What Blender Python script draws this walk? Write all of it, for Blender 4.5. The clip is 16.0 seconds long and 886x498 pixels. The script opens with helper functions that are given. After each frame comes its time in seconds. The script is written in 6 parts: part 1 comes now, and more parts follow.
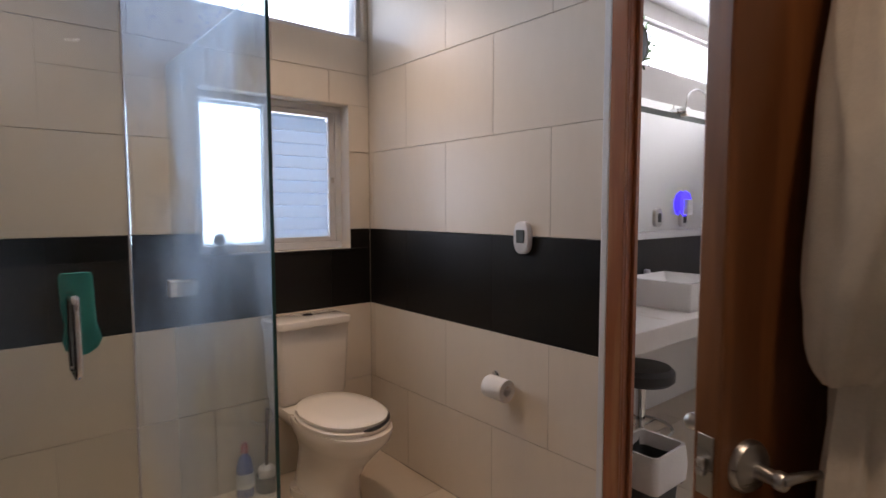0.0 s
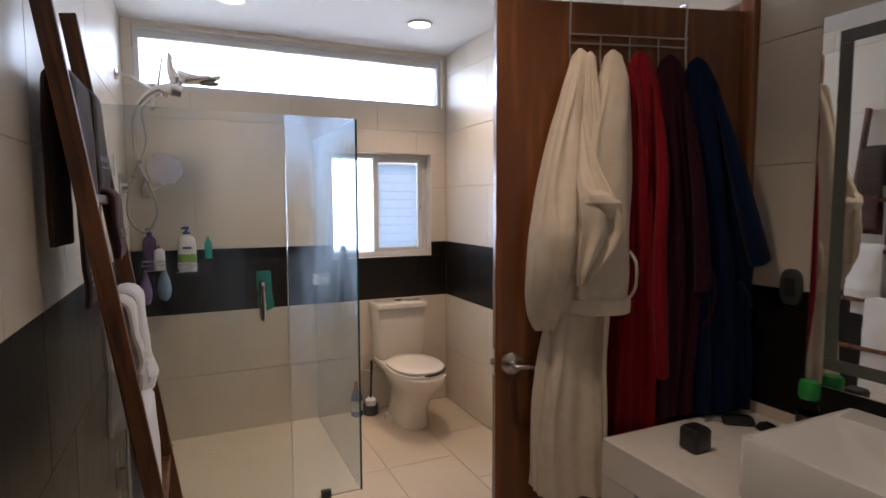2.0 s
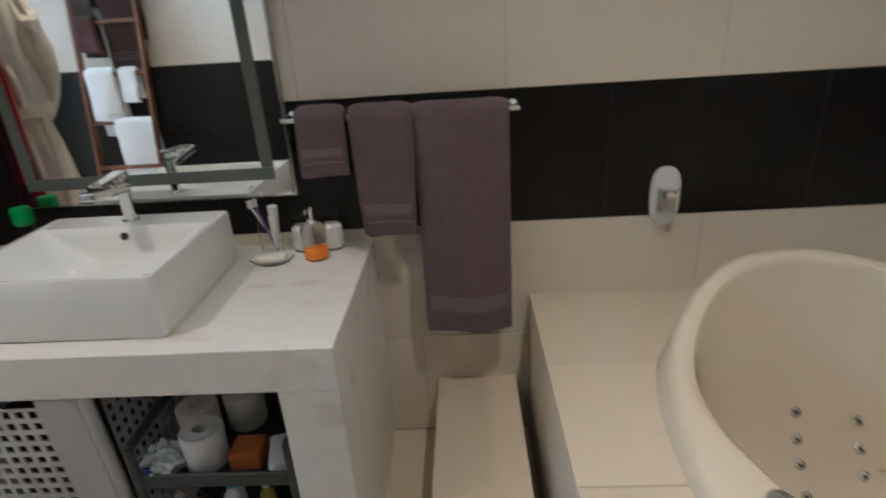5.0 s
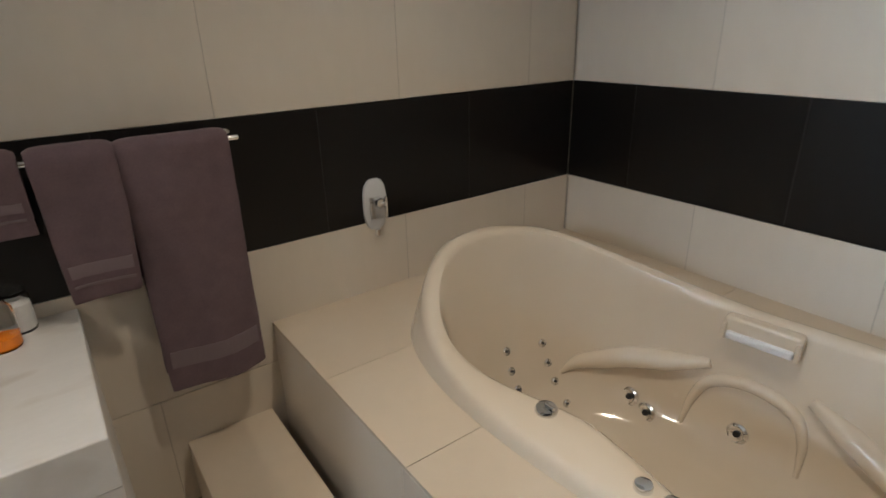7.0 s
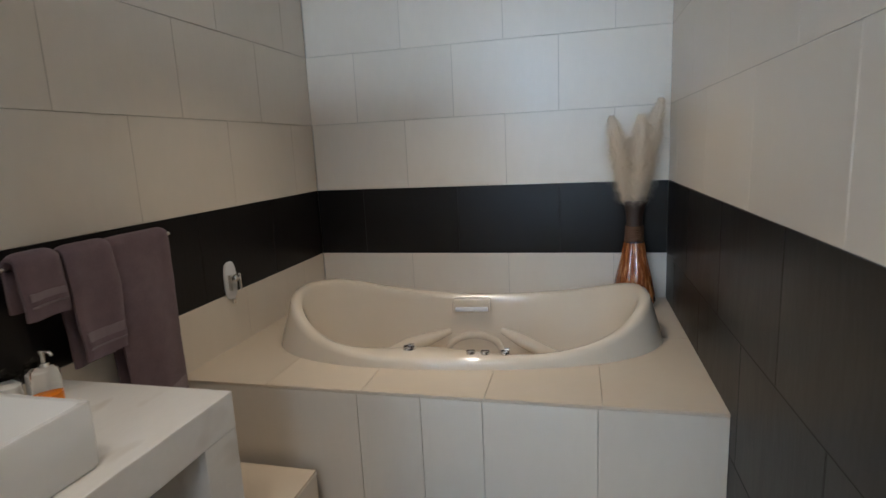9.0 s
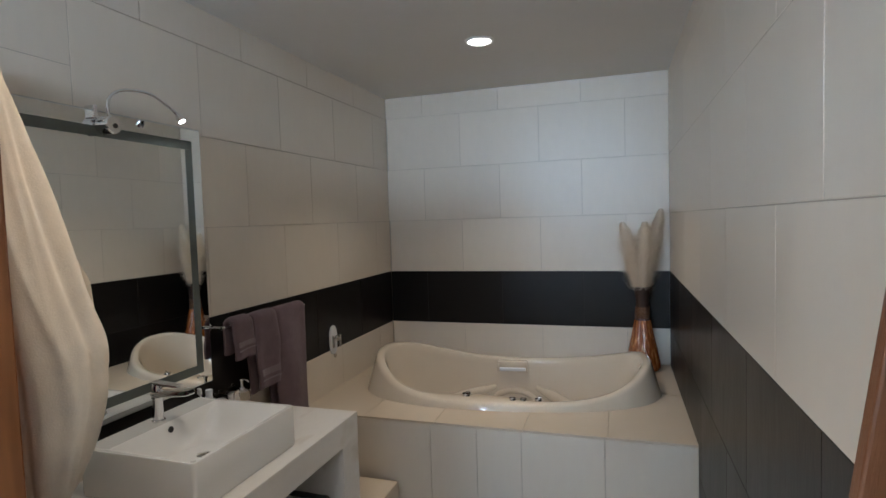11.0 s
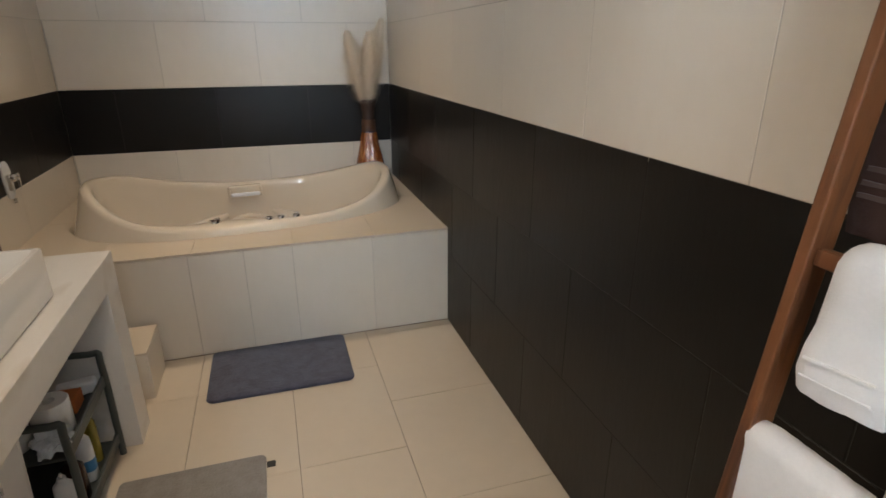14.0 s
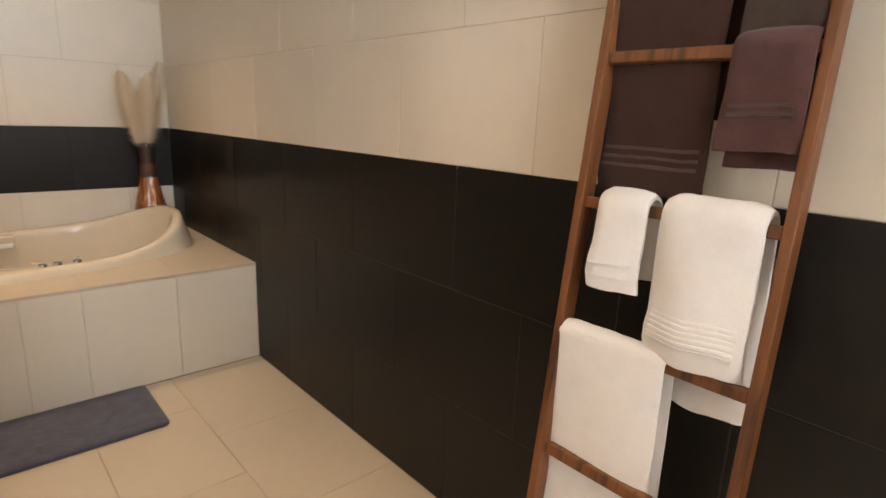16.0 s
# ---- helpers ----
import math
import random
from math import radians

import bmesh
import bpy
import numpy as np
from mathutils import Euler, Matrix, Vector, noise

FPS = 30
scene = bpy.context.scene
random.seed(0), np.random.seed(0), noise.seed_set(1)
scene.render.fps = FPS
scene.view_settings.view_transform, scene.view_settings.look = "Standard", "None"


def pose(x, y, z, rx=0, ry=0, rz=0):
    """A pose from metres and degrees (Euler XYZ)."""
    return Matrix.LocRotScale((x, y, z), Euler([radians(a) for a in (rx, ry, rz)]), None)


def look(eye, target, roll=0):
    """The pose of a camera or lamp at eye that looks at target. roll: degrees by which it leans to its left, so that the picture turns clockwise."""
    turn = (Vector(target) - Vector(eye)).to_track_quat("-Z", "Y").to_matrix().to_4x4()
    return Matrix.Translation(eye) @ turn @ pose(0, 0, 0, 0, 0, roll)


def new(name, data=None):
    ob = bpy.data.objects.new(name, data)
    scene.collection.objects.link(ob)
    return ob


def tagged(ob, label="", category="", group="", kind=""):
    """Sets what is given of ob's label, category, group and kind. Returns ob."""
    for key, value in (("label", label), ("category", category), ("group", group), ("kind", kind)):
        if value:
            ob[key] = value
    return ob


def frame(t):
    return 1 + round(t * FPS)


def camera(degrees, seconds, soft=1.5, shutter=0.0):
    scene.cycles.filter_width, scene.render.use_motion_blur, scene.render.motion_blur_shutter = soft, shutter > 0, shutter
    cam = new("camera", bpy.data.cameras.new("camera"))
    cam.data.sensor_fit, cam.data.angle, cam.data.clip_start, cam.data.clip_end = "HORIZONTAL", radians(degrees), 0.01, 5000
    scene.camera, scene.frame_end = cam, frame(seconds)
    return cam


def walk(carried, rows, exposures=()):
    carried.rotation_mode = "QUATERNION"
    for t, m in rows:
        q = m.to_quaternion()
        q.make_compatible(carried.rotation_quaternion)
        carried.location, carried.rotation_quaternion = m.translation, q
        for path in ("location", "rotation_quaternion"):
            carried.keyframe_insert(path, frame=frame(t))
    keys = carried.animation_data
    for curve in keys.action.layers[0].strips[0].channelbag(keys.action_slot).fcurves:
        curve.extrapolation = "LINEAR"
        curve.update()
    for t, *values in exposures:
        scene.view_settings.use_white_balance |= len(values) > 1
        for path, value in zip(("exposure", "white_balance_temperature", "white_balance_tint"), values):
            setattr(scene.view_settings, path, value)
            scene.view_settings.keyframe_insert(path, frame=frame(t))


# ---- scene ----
cam = camera(78.0, 16.0, shutter=0.25)
PATH = [
    (0, (0.492, 3.13, 1.308), (1.767, 4.664, 1.159), -0.1),
    (0.5, (0.44, 2.769, 1.346), (1.456, 4.487, 1.218), 0.7),
    (1, (0.364, 2.444, 1.38), (1.227, 4.245, 1.268), 0.7),
    (1.5, (0.34, 2.182, 1.446), (1.126, 4.016, 1.318), 0.3),
    (2, (0.342, 1.918, 1.476), (1.171, 3.731, 1.313), -0.2),
    (2.5, (0.371, 1.781, 1.503), (1.357, 3.511, 1.316), -1.1),
    (3, (0.403, 1.738, 1.492), (1.62, 3.309, 1.262), -1.8),
    (3.5, (0.436, 1.737, 1.469), (1.88, 3.083, 1.15), -1.9),
    (4, (0.462, 1.736, 1.446), (2.111, 2.784, 1.021), -1.8),
    (4.5, (0.473, 1.669, 1.415), (2.304, 2.253, 0.863), -2.8),
    (5, (0.471, 1.566, 1.399), (2.309, 1.666, 0.617), -3.8),
    (5.2, (0.441, 1.561, 1.385), (2.228, 1.457, 0.492), -3.9),
    (7.5, (0.507, 2.059, 1.422), (1.63, 0.512, 0.835), -0.9),
    (8, (0.532, 2.366, 1.421), (1.09, 0.499, 0.97), -1.0),
    (10.3, (0.362, 3.958, 1.513), (0.833, 2.029, 1.272), -2.9),
    (10.5, (0.356, 3.997, 1.543), (0.874, 2.075, 1.351), -2.3),
    (11, (0.338, 4.031, 1.606), (0.947, 2.129, 1.496), -1.8),
    (11.5, (0.354, 4.001, 1.598), (1.023, 2.122, 1.45), -1.4),
    (12, (0.4, 3.949, 1.545), (1.049, 2.076, 1.279), -1.0),
    (12.5, (0.514, 3.87, 1.51), (0.965, 1.962, 1.115), -0.4),
    (13, (0.602, 3.899, 1.489), (0.774, 1.978, 0.958), -1.7),
    (13.5, (0.697, 3.999, 1.481), (0.519, 2.115, 0.834), -0.7),
    (14, (0.855, 4.022, 1.467), (0.296, 2.235, 0.764), -0.1),
    (14.5, (1.033, 4.125, 1.495), (0.23, 2.417, 0.832), 1.1),
    (15, (1.177, 4.268, 1.495), (0.224, 2.607, 0.92), 2.1),
    (15.5, (1.231, 4.285, 1.468), (0.152, 2.684, 0.946), 1.9),
    (16, (1.182, 4.175, 1.362), (-0.129, 2.74, 0.888), 2.4),
]
walk(cam, [(t, look(eye, target, roll)) for t, eye, target, roll in PATH],
     [(0, -0.90, 6600, 23), (1.5, -0.55, 6450, 21), (3, -0.31, 6050, 14), (3.5, -0.06, 5500, 7), (4, 0.2, 5150, 3), (4.5, 0.60, 5200, 4), (5, 0.70, 5250, 5), (7.5, 0.49, 5700, 7),
      (10.5, 0.22, 5550, 8), (11.5, 0.13, 5700, 8), (12.5, 0.37, 5800, 8), (13.5, 0.38, 6350, 11), (14.5, 0.36, 6350, 10), (15.5, 0.5, 7150, 13), (16, 0.62, 7750, 17)])

# ---- world and large lights ----
V, W, CEIL = 2.07, 5.643, 2.56     # vanity wall x, window wall y, ceiling height
world = bpy.data.worlds.new("sky_world")
scene.world = world
world.use_nodes = True
wn = world.node_tree
sky = wn.nodes.new("ShaderNodeTexSky")
sky.sky_type = "NISHITA"
sky.sun_disc = False
sky.sun_elevation, sky.sun_rotation = radians(48), radians(200)
wn.links.new(sky.outputs[0], wn.nodes["Background"].inputs[0])
wn.nodes["Background"].inputs[1].default_value = 0.12
sun = new("sun", bpy.data.lights.new("sun", "SUN"))
sun.data.energy, sun.data.angle, sun.data.color = 2.5, radians(0.5), (1, 0.95, 0.88)
sun.matrix_world = pose(0, 0, 8, 42, 0, 20)


def area_lamp(name, m, sx, sy, watts, colour, spread=180):
    ob = new(name, bpy.data.lights.new(name, "AREA"))
    ob.data.shape, ob.data.size, ob.data.size_y = "RECTANGLE", sx, sy
    ob.data.energy, ob.data.color = watts, colour
    ob.data.spread = radians(spread)
    ob.matrix_world = m
    return ob


DAY = (0.79, 0.90, 1.0)
area_lamp("daylight_high_window", look((1.03, 5.80, 2.34), (1.03, 0.0, 1.9)), 2.02, 0.36, 18, DAY, 84)
area_lamp("daylight_low_window", look((1.57, 5.85, 1.47), (1.57, 3.0, 1.3)), 0.72, 0.66, 14, DAY, 130)
area_lamp("daylight_next_room", look((3.7, 5.13, 2.32), (3.7, 3.0, 1.8)), 2.3, 0.28, 80, (0.92, 0.96, 1.0))


def down_lamp(x, y, watts):
    ob = new("downlight_beam", bpy.data.lights.new("downlight_beam", "AREA"))
    ob.data.shape, ob.data.size, ob.data.energy, ob.data.color = "DISK", 0.11, watts, (1, 0.78, 0.54)
    ob.data.spread = radians(104)
    ob.matrix_world = pose(x, y, CEIL - 0.012)


for lx, ly, watts in ((1.035, 1.095, 4.0), (1.035, 3.02, 3.6), (1.63, 5.06, 6.0), (0.57, 5.09, 4.2)):
    down_lamp(lx, ly, watts)

led = new("mirror_lamp_beam", bpy.data.lights.new("mirror_lamp_beam", "AREA"))
led.data.shape, led.data.size, led.data.energy, led.data.color = "DISK", 0.024, 0.4, (1, 0.96, 0.9)
led.matrix_world = look((1.936, 2.292, 2.004), (1.60, 2.22, 1.3))

# ---- materials ----


def material(name, colour, rough=0.5, metal=0.0, var=0.08, scale=6.0, stretch=(1, 1, 1), bump=0.0, bump_scale=80.0,
             spec=0.5, coat=0.0, each=0.0, second=None, second_amount=0.3, emit=0.0, sheen=0.0):
    """A surface with grain at two scales, gloss that varies, fine relief and a shift of tone from piece to piece."""
    m = bpy.data.materials.new(name)
    m.use_nodes = True
    nt = m.node_tree
    b = nt.nodes["Principled BSDF"]
    N = nt.nodes.new
    tc = N("ShaderNodeTexCoord")
    mp = N("ShaderNodeMapping")
    mp.inputs["Scale"].default_value = stretch
    nt.links.new(tc.outputs["Object"], mp.inputs["Vector"])
    big, fine = N("ShaderNodeTexNoise"), N("ShaderNodeTexNoise")
    big.inputs["Scale"].default_value, fine.inputs["Scale"].default_value = scale, scale * 9
    fine.inputs["Detail"].default_value = 6
    for n in (big, fine):
        nt.links.new(mp.outputs[0], n.inputs["Vector"])
    oi = N("ShaderNodeObjectInfo")

    def maths(op, a, c):
        n = N("ShaderNodeMath")
        n.operation = op
        for i, v in enumerate((a, c)):
            if isinstance(v, (int, float)):
                n.inputs[i].default_value = v
            else:
                nt.links.new(v, n.inputs[i])
        return n.outputs[0]
    mixv = maths("ADD", maths("MULTIPLY", big.outputs[0], 0.6), maths("MULTIPLY", fine.outputs[0], 0.4))
    tone = maths("ADD", maths("MULTIPLY", maths("SUBTRACT", mixv, 0.5), var * 4), 1.0)
    if each:
        tone = maths("MULTIPLY", tone, maths("ADD", maths("MULTIPLY", maths("SUBTRACT", oi.outputs["Random"], 0.5), each), 1.0))
    mul = N("ShaderNodeVectorMath")
    mul.operation = "SCALE"
    nt.links.new(tone, mul.inputs["Scale"])
    if second:
        mx = N("ShaderNodeMix")
        mx.data_type = "RGBA"
        mx.inputs[6].default_value, mx.inputs[7].default_value = (*colour, 1), (*second, 1)
        ramp = N("ShaderNodeMapRange")
        ramp.inputs[1].default_value, ramp.inputs[2].default_value = 0.62 - second_amount * 0.4, 0.78 - second_amount * 0.4
        nt.links.new(big.outputs[0], ramp.inputs[0])
        nt.links.new(ramp.outputs[0], mx.inputs[0])
        nt.links.new(mx.outputs[2], mul.inputs[0])
    else:
        mul.inputs[0].default_value = colour
    nt.links.new(mul.outputs[0], b.inputs["Base Color"])
    nt.links.new(maths("ADD", maths("MULTIPLY", maths("SUBTRACT", mixv, 0.5), 0.25), rough), b.inputs["Roughness"])
    b.inputs["Metallic"].default_value = metal
    b.inputs["Specular IOR Level"].default_value = spec
    b.inputs["Coat Weight"].default_value = coat
    b.inputs["Coat Roughness"].default_value = 0.08
    if sheen:
        b.inputs["Sheen Weight"].default_value = sheen
    if bump:
        rel = N("ShaderNodeTexNoise")
        rel.inputs["Scale"].default_value, rel.inputs["Detail"].default_value = bump_scale, 4
        nt.links.new(mp.outputs[0], rel.inputs["Vector"])
        bn = N("ShaderNodeBump")
        bn.inputs["Strength"].default_value, bn.inputs["Distance"].default_value = bump, 0.004
        nt.links.new(rel.outputs[0], bn.inputs["Height"])
        nt.links.new(bn.outputs[0], b.inputs["Normal"])
    if emit:
        b.inputs["Emission Color"].default_value = (*colour, 1)
        b.inputs["Emission Strength"].default_value = emit
    return m


def glass(name, tint, rough=0.0, haze=0.0, ior=1.45):
    m = bpy.data.materials.new(name)
    m.use_nodes = True
    nt = m.node_tree
    b = nt.nodes["Principled BSDF"]
    b.inputs["Base Color"].default_value = (*tint, 1)
    b.inputs["Roughness"].default_value = rough
    b.inputs["IOR"].default_value = ior
    b.inputs["Transmission Weight"].default_value = 1
    if haze:
        # soap film and painted window haze: streaks that run down, fine dried drops
        tc, mp = nt.nodes.new("ShaderNodeTexCoord"), nt.nodes.new("ShaderNodeMapping")
        mp.inputs["Scale"].default_value = (4, 4, 1.5)
        nt.links.new(tc.outputs["Object"], mp.inputs[0])
        streak, drops = nt.nodes.new("ShaderNodeTexNoise"), nt.nodes.new("ShaderNodeTexNoise")
        streak.inputs["Scale"].default_value, streak.inputs["Detail"].default_value = 1.3, 5
        drops.inputs["Scale"].default_value = 110
        nt.links.new(mp.outputs[0], streak.inputs["Vector"])
        nt.links.new(tc.outputs["Object"], drops.inputs["Vector"])
        r1, r2 = nt.nodes.new("ShaderNodeMapRange"), nt.nodes.new("ShaderNodeMapRange")
        for r, lo, hi, top in ((r1, 0.38, 0.75, haze), (r2, 0.60, 0.74, haze * 0.4)):
            r.inputs[1].default_value, r.inputs[2].default_value, r.inputs[4].default_value = lo, hi, top
        nt.links.new(streak.outputs[0], r1.inputs[0])
        nt.links.new(drops.outputs[0], r2.inputs[0])
        add = nt.nodes.new("ShaderNodeMath")
        nt.links.new(r1.outputs[0], add.inputs[0])
        nt.links.new(r2.outputs[0], add.inputs[1])
        film, mix = nt.nodes.new("ShaderNodeBsdfTranslucent"), nt.nodes.new("ShaderNodeMixShader")
        # the blue paints window light on the glass into the film's colour
        film.inputs[0].default_value = (0.50, 0.70, 0.95, 1)
        # marks and painted haze are thickest above the waist, thin out towards the floor
        sep, zone, thick = nt.nodes.new("ShaderNodeSeparateXYZ"), nt.nodes.new("ShaderNodeMapRange"), nt.nodes.new("ShaderNodeMath")
        zone.inputs[1].default_value, zone.inputs[2].default_value, zone.inputs[3].default_value = 0.55, 1.35, 0.18
        thick.operation = "MULTIPLY"
        nt.links.new(tc.outputs["Object"], sep.inputs[0])
        nt.links.new(sep.outputs[2], zone.inputs[0])
        nt.links.new(zone.outputs[0], thick.inputs[0])
        nt.links.new(add.outputs[0], thick.inputs[1])
        nt.links.new(thick.outputs[0], mix.inputs[0])
        nt.links.new(b.outputs[0], mix.inputs[1])
        nt.links.new(film.outputs[0], mix.inputs[2])
        nt.links.new(mix.outputs[0], nt.nodes["Material Output"].inputs[0])
    return m


CREAM = material("cream_tile", (0.71, 0.635, 0.535), 0.34, var=0.035, scale=3, stretch=(1, 1, 0.35), bump=0.10, bump_scale=60, each=0.05, spec=0.45)
BLACK = material("black_tile", (0.0090, 0.0078, 0.0072), 0.35, var=0.10, scale=3, stretch=(1, 1, 0.25), bump=0.12, bump_scale=70, each=0.15, spec=0.30)
FLOORT = material("beige_floor_tile", (0.62, 0.525, 0.41), 0.36, var=0.04, scale=2.5, each=0.05)
SHOWERF = material("shower_floor_resin", (0.64, 0.56, 0.45), 0.34, var=0.06, scale=2.5)
FGROUT = material("floor_grout", (0.20, 0.15, 0.105), 0.85, var=0.2, scale=5, bump=0.3)
GROUT = material("grout", (0.47, 0.415, 0.345), 0.85, var=0.12, scale=9, bump=0.3)
GROUTD = material("dark_grout", (0.030, 0.027, 0.024), 0.7, var=0.15, scale=9, bump=0.3)
PLASTER = material("ceiling_paint", (0.74, 0.73, 0.71), 0.75, var=0.025, scale=2, bump=0.12, bump_scale=120)
WHITEWALL = material("white_wall_paint", (0.76, 0.74, 0.71), 0.7, var=0.03, scale=2, bump=0.12, bump_scale=120)
STONE = material("white_stone", (0.75, 0.72, 0.68), 0.36, var=0.05, scale=5.5, stretch=(2.2, 0.8, 1.2), second=(0.60, 0.55, 0.49), second_amount=0.12)
PORCELAIN = material("white_porcelain", (0.82, 0.81, 0.79), 0.07, var=0.01, scale=1, coat=0.8)
BONE = material("bone_porcelain", (0.79, 0.73, 0.65), 0.10, var=0.012, scale=1, coat=0.6)
TUBM = material("biscuit_acrylic", (0.69, 0.595, 0.47), 0.10, var=0.015, scale=1, coat=0.8)
CHROME = material("chrome", (0.80, 0.80, 0.80), 0.12, 1.0, var=0.03)
BRUSHED = material("brushed_steel", (0.55, 0.53, 0.50), 0.30, 1.0, var=0.06, stretch=(1, 1, 14))
DOORW = material("door_veneer", (0.168, 0.058, 0.018), 0.34, var=0.16, scale=3.2, stretch=(6, 6, 0.5), bump=0.10, bump_scale=90, second=(0.245, 0.090, 0.027), second_amount=0.3, coat=0.2)
FRAMEW = material("door_frame_wood", (0.27, 0.088, 0.030), 0.36, var=0.14, scale=3, stretch=(7, 7, 0.5), bump=0.1, second=(0.34, 0.15, 0.06), second_amount=0.25, coat=0.15)
LADDERW = material("stained_ladder_wood", (0.19, 0.070, 0.025), 0.42, var=0.22, scale=5, stretch=(8, 8, 0.6), bump=0.2, second=(0.065, 0.024, 0.011), second_amount=0.35)
MIRROR = material("mirror_silver", (0.86, 0.88, 0.87), 0.02, 1.0, var=0.0)
MIRROR.node_tree.nodes["Principled BSDF"].inputs["Roughness"].default_value = 0.015
for link in list(MIRROR.node_tree.nodes["Principled BSDF"].inputs["Roughness"].links):
    MIRROR.node_tree.links.remove(link)
FROST = material("frosted_strip", (0.115, 0.13, 0.115), 0.45, var=0.06, scale=8)
BEVEL = material("mirror_border", (0.62, 0.64, 0.62), 0.12, 1.0, var=0.02)
ALU = material("white_aluminium", (0.66, 0.66, 0.66), 0.4, var=0.04, scale=5)
SHOWERGLASS = glass("shower_glass", (0.78, 0.82, 0.81), 0.0, 0.06, 1.3)
MARKEDHAZEGLASS = glass("marked_hazed_shower_glass", (0.84, 0.91, 0.94), 0.0, 0.34, 1.3)
GLASSEDGE = material("green_glass_edge", (0.03, 0.10, 0.09), 0.12, var=0.05)
FROSTGLASS = glass("frosted_pane", (0.62, 0.68, 0.74), 0.35, 0, 1.3)
LOUVRE = material("louvre_glass", (0.70, 0.79, 0.86), 0.22, var=0.05, scale=4)
lt = LOUVRE.node_tree
glow, lmix = lt.nodes.new("ShaderNodeBsdfTranslucent"), lt.nodes.new("ShaderNodeMixShader")
glow.inputs[0].default_value, lmix.inputs[0].default_value = (0.66, 0.78, 0.9, 1), 0.30
lt.links.new(lt.nodes["Principled BSDF"].outputs[0], lmix.inputs[1])
lt.links.new(glow.outputs[0], lmix.inputs[2])
lt.links.new(lmix.outputs[0], lt.nodes["Material Output"].inputs[0])
CLEAR = glass("clear_glass", (0.97, 0.98, 0.97), 0.02, 0, 1.12)
PLASTIC_W = material("white_plastic", (0.74, 0.74, 0.75), 0.38, var=0.03)
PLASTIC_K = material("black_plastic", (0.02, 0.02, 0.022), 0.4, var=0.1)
PLASTIC_G = material("grey_plastic", (0.050, 0.060, 0.058), 0.45, var=0.08)
PAPER = material("tissue_paper", (0.80, 0.79, 0.77), 0.9, var=0.03, scale=20, bump=0.4)
LAMPGLOW = material("lamp_diffuser", (1.0, 0.92, 0.78), 0.5, var=0.0, emit=14)
LEDGLOW = material("led_glow", (1.0, 0.97, 0.92), 0.5, var=0.0, emit=30)


def cloth(name, colour, var=0.10, sheen=0.3, bump=0.32, bump_scale=420):
    return material(name, colour, 0.95, var=var * 1.6, scale=22, bump=bump, bump_scale=bump_scale, spec=0.1, sheen=sheen)


T_WHITE = cloth("white_terry", (0.80, 0.79, 0.785), 0.03, 0.2, 0.28, 380)
T_MAUVE = cloth("mauve_terry", (0.150, 0.104, 0.115), sheen=0.15)
T_BROWN = cloth("dark_brown_terry", (0.052, 0.027, 0.022), sheen=0.12)
T_PLUM = cloth("plum_brown_terry", (0.094, 0.046, 0.045), sheen=0.15)
T_TAUPE = cloth("taupe_terry", (0.075, 0.054, 0.045), sheen=0.12)
R_CREAM = cloth("cream_terry", (0.71, 0.625, 0.515), 0.05, 0.2, 0.22, 320)
R_RED = cloth("red_terry", (0.24, 0.006, 0.014), sheen=0.08)
R_MAROON = cloth("maroon_velour", (0.034, 0.007, 0.016), sheen=0.05)
R_NAVY = cloth("navy_velour", (0.004, 0.012, 0.044), sheen=0.05)
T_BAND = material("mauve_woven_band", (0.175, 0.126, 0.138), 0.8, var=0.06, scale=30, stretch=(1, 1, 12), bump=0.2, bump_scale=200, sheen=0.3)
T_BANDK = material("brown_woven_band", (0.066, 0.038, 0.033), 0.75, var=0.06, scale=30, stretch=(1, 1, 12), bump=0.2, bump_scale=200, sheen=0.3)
M_BLUE = cloth("slate_blue_mat", (0.076, 0.079, 0.113), 0.26, 0.3, 1.0, 120)
M_GREY = cloth("grey_mat", (0.27, 0.245, 0.225), 0.12, 0.3, 1.0, 120)
M_SKY = cloth("bright_blue_mat", (0.06, 0.17, 0.40), 0.1)

# ---- mesh helpers ----


def part(name, bm, mat, parent=None, label="", smooth=False, m=None):
    me = bpy.data.meshes.new(name)
    bmesh.ops.recalc_face_normals(bm, faces=bm.faces)
    bm.to_mesh(me)
    bm.free()
    if mat:
        me.materials.append(mat)
    if smooth:
        me.shade_smooth()
        me.set_sharp_from_angle(angle=radians(40))
    ob = new(name, me)
    if parent:
        ob.parent = parent
    if m is not None:
        ob.matrix_basis = m
    if label:
        ob["label"] = label
    return ob


def thing(name, label, category, m=None, group="", kind=""):
    ob = new(name)
    ob.empty_display_size = 0.05
    if m is not None:
        ob.matrix_world = m
    return tagged(ob, label, category, group, kind)


def box(x0, x1, y0, y1, z0, z1, bev=0.0, seg=2, bm=None):
    own = bmesh.new()
    r = bmesh.ops.create_cube(own, size=1)
    for v in r["verts"]:
        v.co = Vector((x0 + (v.co.x + 0.5) * (x1 - x0), y0 + (v.co.y + 0.5) * (y1 - y0), z0 + (v.co.z + 0.5) * (z1 - z0)))
    if bev:
        bmesh.ops.bevel(own, geom=own.edges[:], offset=bev, segments=seg, profile=0.5, affect="EDGES")
    return join(bm, own)


def join(bm, own):
    if bm is None:
        return own
    tmp = bpy.data.meshes.new("tmp")
    own.to_mesh(tmp)
    own.free()
    bm.from_mesh(tmp)
    bpy.data.meshes.remove(tmp)
    return bm


